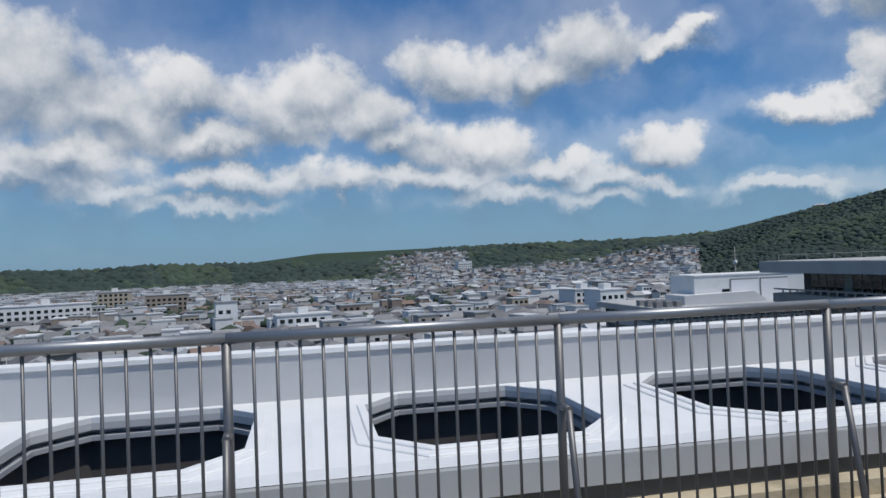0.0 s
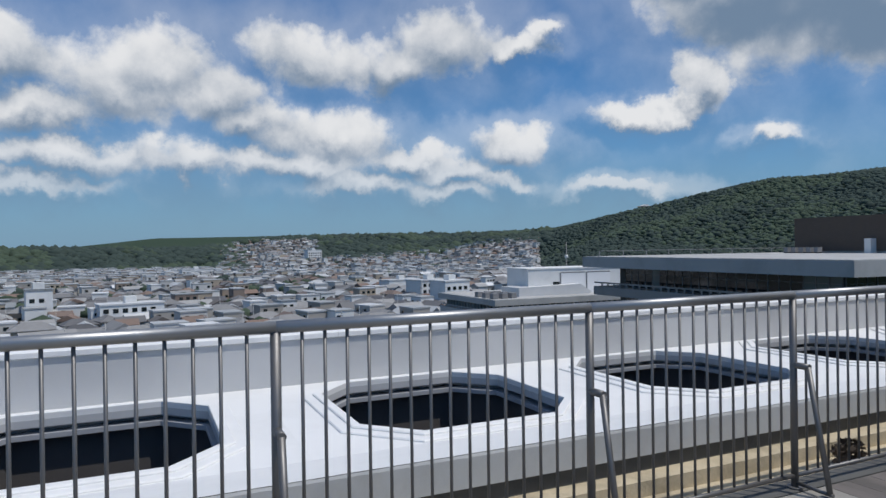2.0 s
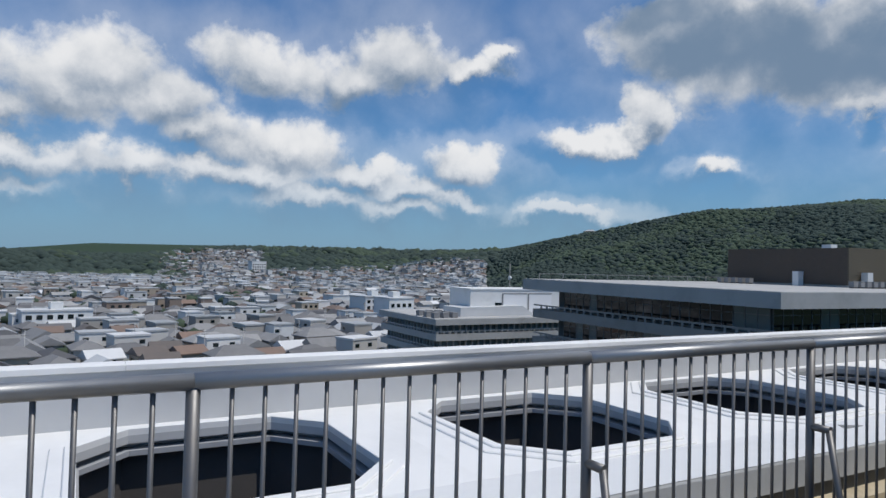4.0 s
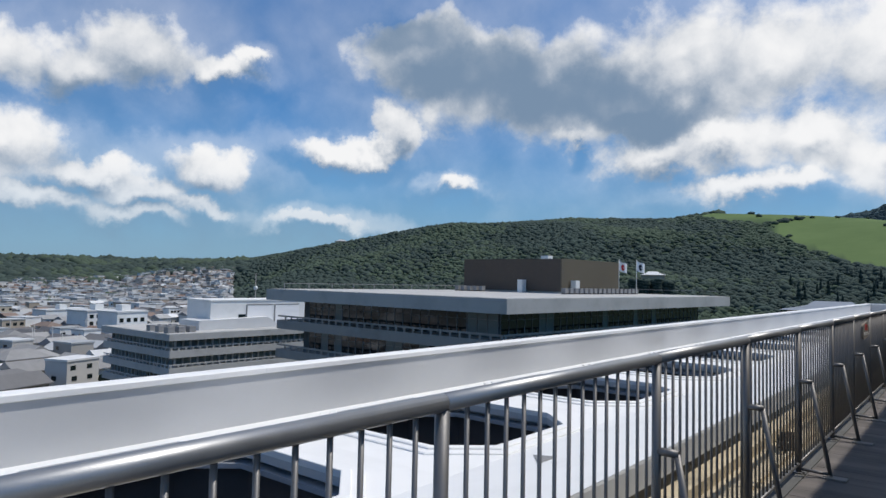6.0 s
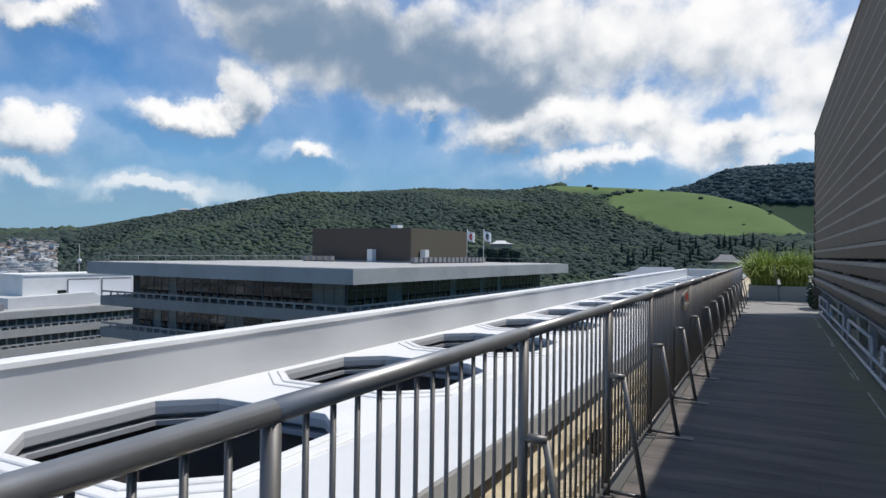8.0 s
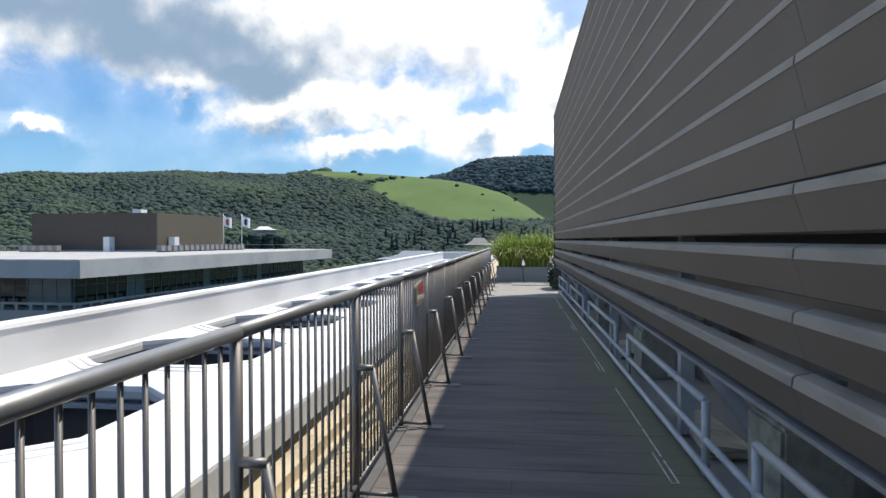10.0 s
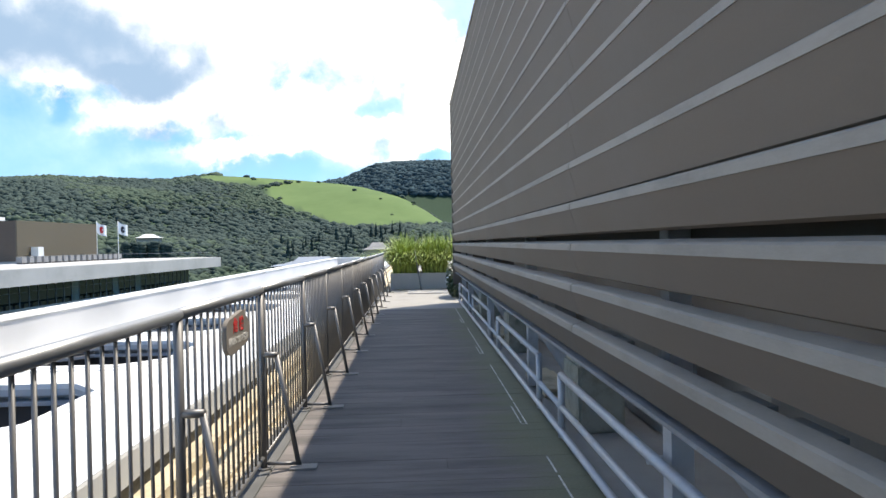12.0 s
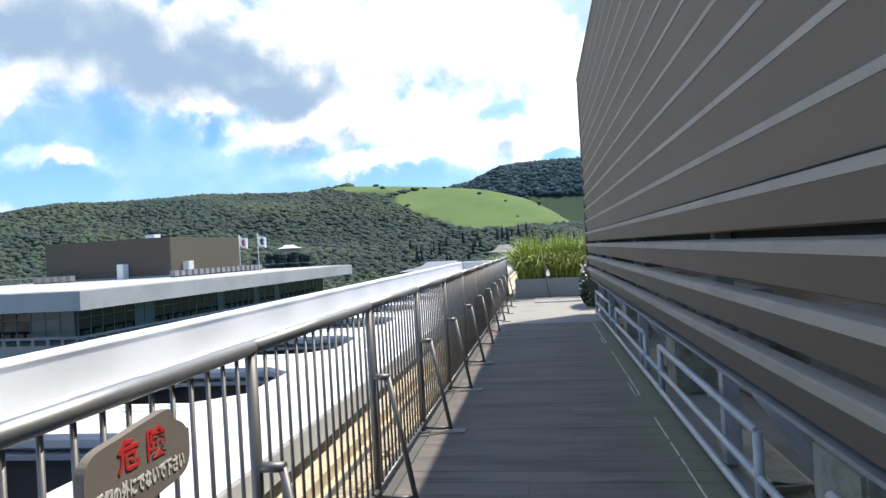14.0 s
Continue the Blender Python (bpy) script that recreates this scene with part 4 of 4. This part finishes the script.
def on_block(x, y, z=-0.23):
    return block_at @ Matrix.Translation((x, y, z))


def penthouse():
    p = thing("roof_plant_house", "brown ribbed metal plant house on the office roof", "roof house", at=on_block(36.9, 16.7))
    lx, ly, h = 19.5, 21.0, 5.75
    # Front wall and its ribs take the lighter cladding tone, other walls the darker.
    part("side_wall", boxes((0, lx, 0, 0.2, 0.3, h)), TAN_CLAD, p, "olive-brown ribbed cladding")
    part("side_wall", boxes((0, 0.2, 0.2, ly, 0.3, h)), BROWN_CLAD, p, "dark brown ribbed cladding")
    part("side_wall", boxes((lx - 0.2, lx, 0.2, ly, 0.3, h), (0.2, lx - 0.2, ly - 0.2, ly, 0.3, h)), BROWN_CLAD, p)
    part("roof", boxes((0.2, lx - 0.2, 0.2, ly - 0.2, h - 0.4, h - 0.2)), GREY_STEEL, p)
    part("plinth", boxes((0.1, lx - 0.1, 0.1, ly - 0.1, 0, 0.3)), CONC, p)
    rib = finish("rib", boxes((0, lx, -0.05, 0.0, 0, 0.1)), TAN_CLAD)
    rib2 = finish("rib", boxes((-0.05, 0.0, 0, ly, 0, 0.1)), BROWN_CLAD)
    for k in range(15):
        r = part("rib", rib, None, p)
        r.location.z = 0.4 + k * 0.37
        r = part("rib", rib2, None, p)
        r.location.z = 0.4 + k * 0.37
    part("vent", boxes((3.5, 5.0, 5, 6.5, h, h + 0.7)), WHITE_WALL, p, "small white roof vent")
    for x, y in ((2.5, -1.2), (-1.2, 7.0)):
        c = thing("roof_cabinet", "pale grey cabinet on the office roof", "cabinet", "roof cabinets", at=on_block(36.9 + x, 16.7 + y))
        part("body", boxes((0, 1.2, 0, 1.0, 0, 2.2)), WHITE_WALL, c)
    unit = thing("cooling_unit", "small grey cooling unit on the office roof", "cooling unit", "cooling units", at=on_block(33, 13.5))
    part("body", boxes((0, 0.9, 0, 0.8, 0.15, 0.95)), GREY_STEEL, unit)
    part("foot", boxes((0.05, 0.15, 0.05, 0.75, 0, 0.15), (0.75, 0.85, 0.05, 0.75, 0, 0.15)), DARK_CONC, unit)
    for k in range(1, 17):
        copy_thing(unit, on_block(33 + k * 1.5, 13.5))
    for k in range(5):
        copy_thing(unit, on_block(34, 31 + k * 1.4))
    f = thing("roof_fence", "thin grey fence along the office roof edge", "fence", at=on_block(0, 0))
    part("top_wire", boxes((1.5, 64, 43, 43.1, 0.8, 0.88), (64, 64.1, 1.5, 43, 0.8, 0.88)), GREY_STEEL, f)
    for k in range(14):
        part("fence_post", boxes((1.5 + k * 4.5, 1.6 + k * 4.5, 43, 43.1, 0, 0.85)), GREY_STEEL, f)


penthouse()


def flag(at, disc, label):
    g = thing("flag", label, "flag", "roof flags", at=at)
    bm = bmesh.new()
    tube(bm, (0, 0, 0), (0, 0, 6.2), 0.07, 8, 0.05)
    part("pole", bm, WHITE_WALL, g)
    cols, rows = 14, 9

    def at_uv(u, v, side=0.0):
        x = u * 1.9
        return Vector((x * 0.72, 0.28 * math.sin(u * 7) * u + side, 6.1 - v * 1.75 - u * 0.75 - 0.12 * math.sin(u * 5)))
    bm = bmesh.new()
    grid = [[bm.verts.new(at_uv(i / cols, j / rows)) for j in range(rows + 1)] for i in range(cols + 1)]
    for i in range(cols):
        for j in range(rows):
            f = bm.faces.new((grid[i][j], grid[i + 1][j], grid[i + 1][j + 1], grid[i][j + 1]))
            f.smooth = True
    cloth = part("cloth", bm, CLOTH, g)
    for side in (-0.02, 0.02):
        bm = bmesh.new()
        c = bm.verts.new(at_uv(0.5, 0.5, side))
        ringv = [bm.verts.new(at_uv(0.5 + 0.22 * math.cos(k * math.tau / 20), 0.5 + 0.31 * math.sin(k * math.tau / 20), side)) for k in range(20)]
        for k in range(20):
            bm.faces.new((c, ringv[k], ringv[(k + 1) % 20]))
        part("emblem", bm, disc, cloth)


flag(pose(-49.3, 115, -0.25, 0, 0, 20), RED, "white flag with a red disc on a roof pole")
flag(pose(-46.0, 115, -0.25, 0, 0, 20), NAVY, "white flag with a dark emblem on a roof pole")

# ---- white hall and lower office beyond ----


def low_office():
    c = Vector((-120, 68.1))
    at = pose(c.x, c.y, 0, 0, 0, ang + 3)
    b = ribbon_block("lower_office", at, 40, 30, -10.0, 1.3, 3.4, 5, 1.6, 1.2, CONC, "grey concrete office with balconies and a sloping roof house", step=1.6, glass=PALE_GLASS)
    h = thing("roof_house", "low grey roof house with a sloped metal roof", "roof house", at=at @ Matrix.Translation((9, 5, -9.95)))
    bm = bmesh.new()
    prism(bm, True, [[Vector((x, y, z)) for x, z in ((0, 0), (20, 0), (20, 0.6), (17, 2.4), (0, 2.0))] for y in (0, 8)])
    part("body", bm, METAL_ROOF, h)
    for k in range(9):
        u = thing("roof_unit", "grey roof unit on the lower office", "cooling unit", "lower office roof units", at=at @ Matrix.Translation((0.8 + (k % 3) * 2.3, 2.2 + (k // 3) * 3.6, -9.95)))
        part("body", boxes((0, 1.3, 0, 1.6, 0, 1.2)), GREY_STEEL, u)


low_office()


def white_hall():
    b = thing("white_hall", "plain white metal-clad hall with large panel doors", "building", at=pose(-127.5, 81.2, 0, 0, 0, ang + 2))
    part("wall", boxes((0, 34, 0, 10, BASE - 1, -3.8)), WHITE_WALL, b)
    part("roof_edge", boxes((-0.15, 34.15, -0.15, 10.15, -4.0, -3.7)), WHITE_WALL, b)
    for x in (9, 16.5):
        part("panel_door", boxes((x, x + 6.8, -0.12, 0.0, -10.5, -5.0)), CLOTH, b, "large flat white panel door")
        part("door_frame", boxes((x - 0.25, x, -0.16, 0.0, -10.5, -4.9), (x, x + 6.8, -0.16, 0.0, -5.0, -4.75)), GREY_STEEL, b)
    part("vent", boxes((6.8, 8.6, -0.1, 0.0, -7.7, -7.0)), GLASS, b)
    m = thing("mast", "thin lattice radio mast", "mast", at=pose(-150, 108, BASE))
    bm = bmesh.new()
    tube(bm, (0, 0, 0), (0, 0, 30.5), 0.16, 6, 0.1)
    part("pole", bm, GREY_STEEL, m)
    bm = bmesh.new()
    tube(bm, (0, -0.3, 26.5), (0, 0.3, 26.5), 0.5, 12)
    part("dish", bm, WHITE_WALL, m, "small white dish")


white_hall()


# ---- town ----
def place(r, a):
    return (-math.sin(radians(a)) * r, math.cos(radians(a)) * r)


def house_parts(w, d, h, kind, rise):
    """Wall and roof outlines of one house, around its centre, base at 0."""
    wall = boxes((-w / 2, w / 2, -d / 2, d / 2, -1, h))
    roof = bmesh.new()
    o = 0.6
    if kind == "flat":
        box(roof, -w / 2 - 0.2, w / 2 + 0.2, -d / 2 - 0.2, d / 2 + 0.2, h, h + 0.5)
    else:
        e = [Vector((sx * (w / 2 + o), sy * (d / 2 + o), h - 0.15)) for sx, sy in ((-1, -1), (1, -1), (1, 1), (-1, 1))]
        in_x = (w / 2 + o) - (d / 2 if kind == "hip" else 0.0)
        a, b = roof.verts.new((-in_x, 0, h + rise)), roof.verts.new((in_x, 0, h + rise))
        v = [roof.verts.new(p) for p in e]
        u = [roof.verts.new(p - Vector((0, 0, 0.25))) for p in e]
        roof.faces.new((v[0], v[1], b, a)), roof.faces.new((v[2], v[3], a, b))
        roof.faces.new((v[1], v[2], b)), roof.faces.new((v[3], v[0], a))
        for k in range(4):
            roof.faces.new((u[k], u[(k + 1) % 4], v[(k + 1) % 4], v[k]))
        roof.faces.new(u[::-1])
    return wall, roof


def build_town():
    rng = random.Random(21)
    protos = []
    specs = [(11, 8, 6.2, "gable", 2.1, STUCCO, TILE, "white-walled house with a grey tiled gable roof"), (13, 9, 6.0, "hip", 2.2, STUCCO, TILE, "pale house with a hipped grey tile roof"),
             (9, 7.5, 6.6, "gable", 2.0, STUCCO_WARM, TILE_BROWN, "beige house with a brown tiled roof"), (15, 10, 7.5, "hip", 2.6, STUCCO_WARM, TILE, "large beige house under a dark hipped roof"),
             (12, 9, 9.2, "flat", 0, STUCCO, METAL_ROOF, "flat-roofed white three-storey house"), (10, 8, 5.6, "gable", 2.4, STUCCO, METAL_ROOF, "small house with a pale metal roof"),
             (17, 9, 6.0, "gable", 2.8, STUCCO_WARM, TILE, "long low house with a grey tile roof"), (9, 9, 9.5, "flat", 0, WHITE_WALL, METAL_ROOF, "narrow white flat-roofed house")]
    win_l = finish("window", boxes((-0.75, 0.75, -0.06, 0.06, 0, 1.1)), GLASS)
    for w, d, h, kind, rise, wm, rm, lab in specs:
        w, d, h, rise = w * 0.78, d * 0.78, h * 0.88, rise * 0.8
        wall, roof = house_parts(w, d, h, kind, rise)
        protos.append((w, d, h, finish("wall", wall, wm), finish("roof", roof, rm), lab))
    taken = []

    def free(x, y, gap):
        if (-172 < x < -106 and 58 < y < 126) or x > -100 and y > 50:
            return False
        for px, py in taken:
            if abs(px - x) < gap and abs(py - y) < gap:
                return False
        return True

    made = 0
    for _ in range(9000):
        if made >= 290:
            break
        r, a = math.sqrt(rng.uniform(165 ** 2, 315 ** 2)), rng.uniform(60, 117)
        x, y = place(r, a)
        if not free(x, y, 8.6):
            continue
        taken.append((x, y))
        w, d, h, wm, rm, lab = protos[rng.choice([0, 0, 1, 1, 2, 3, 4, 5, 6, 7])]
        ho = thing("house", lab, "house", "town houses", at=pose(x, y, BASE, 0, 0, 12 + rng.choice([0, 90]) + rng.gauss(0, 5)))
        part("wall", wm, None, ho)
        part("roof", rm, None, ho)
        for sy in (-1, 1):
            for wx in (-w * 0.28, w * 0.22):
                for z in ((0.9, 3.4) if h < 7 else (0.9, 3.4, 6.0)):
                    if rng.random() < 0.75:
                        q = part("window", win_l, None, ho)
                        q.location = (wx + rng.uniform(-0.5, 0.5), sy * d / 2, z)
        if rng.random() < 0.8:
            for sx in (-1, 1):
                q = part("window", win_l, None, ho)
                q.matrix_basis = pose(sx * w / 2, rng.uniform(-1.2, 1.2), 3.4, 0, 0, 90)
        made += 1
    # the rest of the town, too far to pick apart
    groups = {}
    win = ([], [])
    n = 0
    for _ in range(90000):
        if n > 6400:
            break
        a = rng.uniform(57, 119)
        lim = 1500 if 76 < a < 84 else 1080 if a < 77 else 960
        r = 312 + (lim - 312) * rng.random() ** 1.0
        if 57 < a < 62 and r < 420:
            continue
        x, y = place(r, a)
        if r < 600 and not free(x, y, 9.5):
            continue
        if r < 600:
            taken.append((x, y))
        n += 1
        w, d, h = rng.uniform(6.5, 12), rng.uniform(5.5, 8.5), rng.choice([4.6, 5, 5.2, 5.3, 5.6, 5.8, 6, 6, 8, 9])
        kind = "flat" if h > 7 else rng.choice(["gable", "gable", "hip"])
        wmat = rng.choice([STUCCO, STUCCO, STUCCO, STUCCO_WARM, STUCCO_WARM, WHITE_WALL])
        rmat = METAL_ROOF if kind == "flat" or rng.random() < 0.12 else rng.choice([TILE, TILE, TILE, TILE_BROWN])
        z = land(r, a)
        rot = radians(12 + rng.choice([0, 90]) + rng.gauss(0, 7))
        c, s = math.cos(rot), math.sin(rot)

        def put(key, verts, faces):
            vs, fs = groups.setdefault(key, ([], []))
            i = len(vs)
            vs.extend((x + c * p[0] - s * p[1], y + s * p[0] + c * p[1], z + p[2]) for p in verts)
            fs.extend(tuple(i + k for k in f) for f in faces)
        bx = lambda x0, x1, y0, y1, z0, z1: ([(p, q, t) for p in (x0, x1) for q in (y0, y1) for t in (z0, z1)], [(0, 1, 3, 2), (4, 6, 7, 5), (0, 4, 5, 1), (2, 3, 7, 6), (1, 5, 7, 3)])
        put(wmat.name, *bx(-w / 2, w / 2, -d / 2, d / 2, -3, h))
        if kind == "flat":
            put(rmat.name, *bx(-w / 2 - .2, w / 2 + .2, -d / 2 - .2, d / 2 + .2, h, h + 0.5))
        else:
            ex, ey = w / 2 + 0.6, d / 2 + 0.6
            ix = ex - (d / 2 if kind == "hip" else 0)
            put(rmat.name, [(-ex, -ey, h - .1), (ex, -ey, h - .1), (ex, ey, h - .1), (-ex, ey, h - .1), (-ix, 0, h + 1.8), (ix, 0, h + 1.8)], [(0, 1, 5, 4), (2, 3, 4, 5), (1, 2, 5), (3, 0, 4), (0, 3, 2, 1)])
        for sy in (-1, 1):
            for k in range(3):
                for zz in np.arange(1.0, h - 1.6, 2.8):
                    if rng.random() < 0.7:
                        wx = -w * 0.33 + k * w * 0.3
                        put(GLASS.name, *bx(wx, wx + 1.6, sy * d / 2 - 0.06, sy * d / 2 + 0.06, float(zz), float(zz) + 1.3))
    for key, (vs, fs) in groups.items():
        me = bpy.data.meshes.new("far_houses")
        me.from_pydata(vs, [], fs)
        me.materials.append(bpy.data.materials[key])
        tagged(new("far_houses", me), "crowded roofs and walls of the distant town", "houses", kind="stuff")

    # larger blocks that stand out of the roofs
    for a, r, w, d, h, turn, lab in ((110, 400, 42, 11, 14, 20, "long white apartment block with recessed balconies"), (105.2, 520, 22, 10, 16, 14, "grey apartment block with vertical fins"),
                                     (97.2, 300, 9, 8, 15, 12, "plain pale narrow block among the roofs"), (101.5, 470, 26, 12, 14, 10, "brownish flat-roofed block among the houses"),
                                     (91, 270, 22, 10, 10, 12, "white block with dark window bands"), (76.5, 900, 20, 12, 18, 12, "white building rising over the roofs"),
                                     (69, 420, 24, 12, 9, 12, "low block with a green and white front"), (66.5, 330, 18, 14, 13, 12, "white stepped house cluster"),
                                     (64.6, 300, 14, 12, 14, 12, "white stepped house cluster"), (86, 700, 30, 12, 11, 12, "white block with dark window bands")):
        x, y = place(r, a)
        b = thing("apartment_block", lab, "building", "apartment blocks", at=pose(x, y, land(r, a), 0, 0, turn + 90))
        part("wall", boxes((-w / 2, w / 2, -d / 2, d / 2, -2, h)), WHITE_WALL if "white" in lab or "pale" in lab else STUCCO_WARM, b)
        part("roof", boxes((-w / 2 - .3, w / 2 + .3, -d / 2 - .3, d / 2 + .3, h, h + 0.6)), METAL_ROOF, b)
        part("roof_hut", boxes((-2, 2, -2, 2, h + 0.6, h + 3)), WHITE_WALL, b)
        me = finish("window", boxes((-0.9, 0.9, -0.08, 0.08, 0, 1.6)), GLASS)
        for zz in np.arange(1.2, h - 1.8, 3.0):
            for k in range(int(w / 3.2)):
                for sy in (-1, 1):
                    q = part("window", me, None, b)
                    q.location = (-w / 2 + 2 + k * 3.2, sy * d / 2, float(zz))


build_town()


def utility_poles():
    rng = random.Random(9)
    bm = bmesh.new()
    tube(bm, (0, 0, -1), (0, 0, 11), 0.16, 8, 0.1)
    pole = finish("pole", bm, CONC)
    arm = finish("crossarm", boxes((-0.9, 0.9, -0.05, 0.05, 9.6, 9.72), (-0.7, 0.7, -0.05, 0.05, 10.3, 10.4)), GREY_STEEL)
    for _ in range(46):
        x, y = place(rng.uniform(170, 330), rng.uniform(61, 116))
        u = thing("utility_pole", "grey concrete utility pole between the houses", "utility pole", "utility poles", at=pose(x, y, BASE, 0, 0, rng.uniform(0, 90)))
        part("pole", pole, None, u)
        part("crossarm", arm, None, u)


utility_poles()


def temple(x, y, z, w, d, h, turn, label, roof_mat):
    t = thing("temple_hall", label, "building", "distant halls", at=pose(x, y, z, 0, 0, turn))
    part("wall", boxes((-w * 0.43, w * 0.43, -d * 0.36, d * 0.36, min(-5.0, land(math.hypot(x, y), math.degrees(math.atan2(-x, y))) - z - 1), 0)), STUCCO_WARM, t)
    bm = bmesh.new()
    prof = [(1.0, 0.0), (0.72, 0.22), (0.5, 0.5), (0.36, 1.0)]
    prism(bm, True, [[Vector((sx * w / 2 * k, sy * d / 2 * (k if k > 0.4 else 0.04), h * zz)) for sx, sy in ((-1, -1), (1, -1), (1, 1), (-1, 1))] for k, zz in prof])
    part("roof", bm, roof_mat, t, "sweeping tiled roof")


temple(-36, 250, -5.6, 30, 18, 3.0, 8, "wide hall with a pale blue-grey roof among trees", BLUE_ROOF)
temple(-13, 252, -0.4, 11, 9, 2.6, 0, "small dark temple roof rising from the trees", TILE)
x, y = place(520, 21.3)
temple(x, y, 9.2, 19, 10, 2.6, 30, "white-walled villa on the hillside", METAL_ROOF)
x, y = place(1040, 48)
temple(x, y, land(1040, 48) + 5, 22, 14, 3.0, 40, "pale lodge on the wooded ridge", METAL_ROOF)


def grove(r, a, half, top, seed):
    """Trees that stand before a hall and hide its foot."""
    rng = random.Random(seed)
    spots = []
    for _ in range(46):
        b, d = a + rng.uniform(-half, half), r - rng.uniform(7, 16)
        gx, gy = place(d, b)
        z, up = land(d, b), top + rng.uniform(-1.6, 0.2)
        while z < up:
            spots.append((gx, gy, z, rng.uniform(1.8, 2.8)))
            z += 2.0
    crowns("hall_trees", spots, WOODS, "dark green trees standing before a distant hall")


grove(520, 21.3, 1.7, 5.6, 2)
grove(math.hypot(13, 252), math.degrees(math.atan2(13, 252)), 2.6, -3.6, 3)


# ---- walkway boards ----
def build_boards():
    rng = random.Random(4)
    wide = 0.2
    rows = int((DECK_1 - DECK_0) / wide)
    cache = {}
    for k in range(rows):
        c = [0.062, 2.055] if k % 9 not in (2, 6) else [0.062, 1.18 if k % 2 else 0.86, 2.055]
        for a, b in zip(c, c[1:]):
            key = round(b - a, 3)
            if key not in cache:
                bm = bmesh.new()
                box(bm, 0.0015, b - a - 0.0015, 0.0006, wide - 0.0006, -0.03, 0)
                for v in bm.verts:
                    if v.co.z > -0.01:
                        v.co.y += 0.001 if v.co.y < 0.1 else -0.001
                cache[key] = finish("board", bm, DECK)
            p = part("board", cache[key], None, floor)
            p.location = (a, DECK_0 + k * wide, rng.uniform(-0.0015, 0.0005))


build_boards()
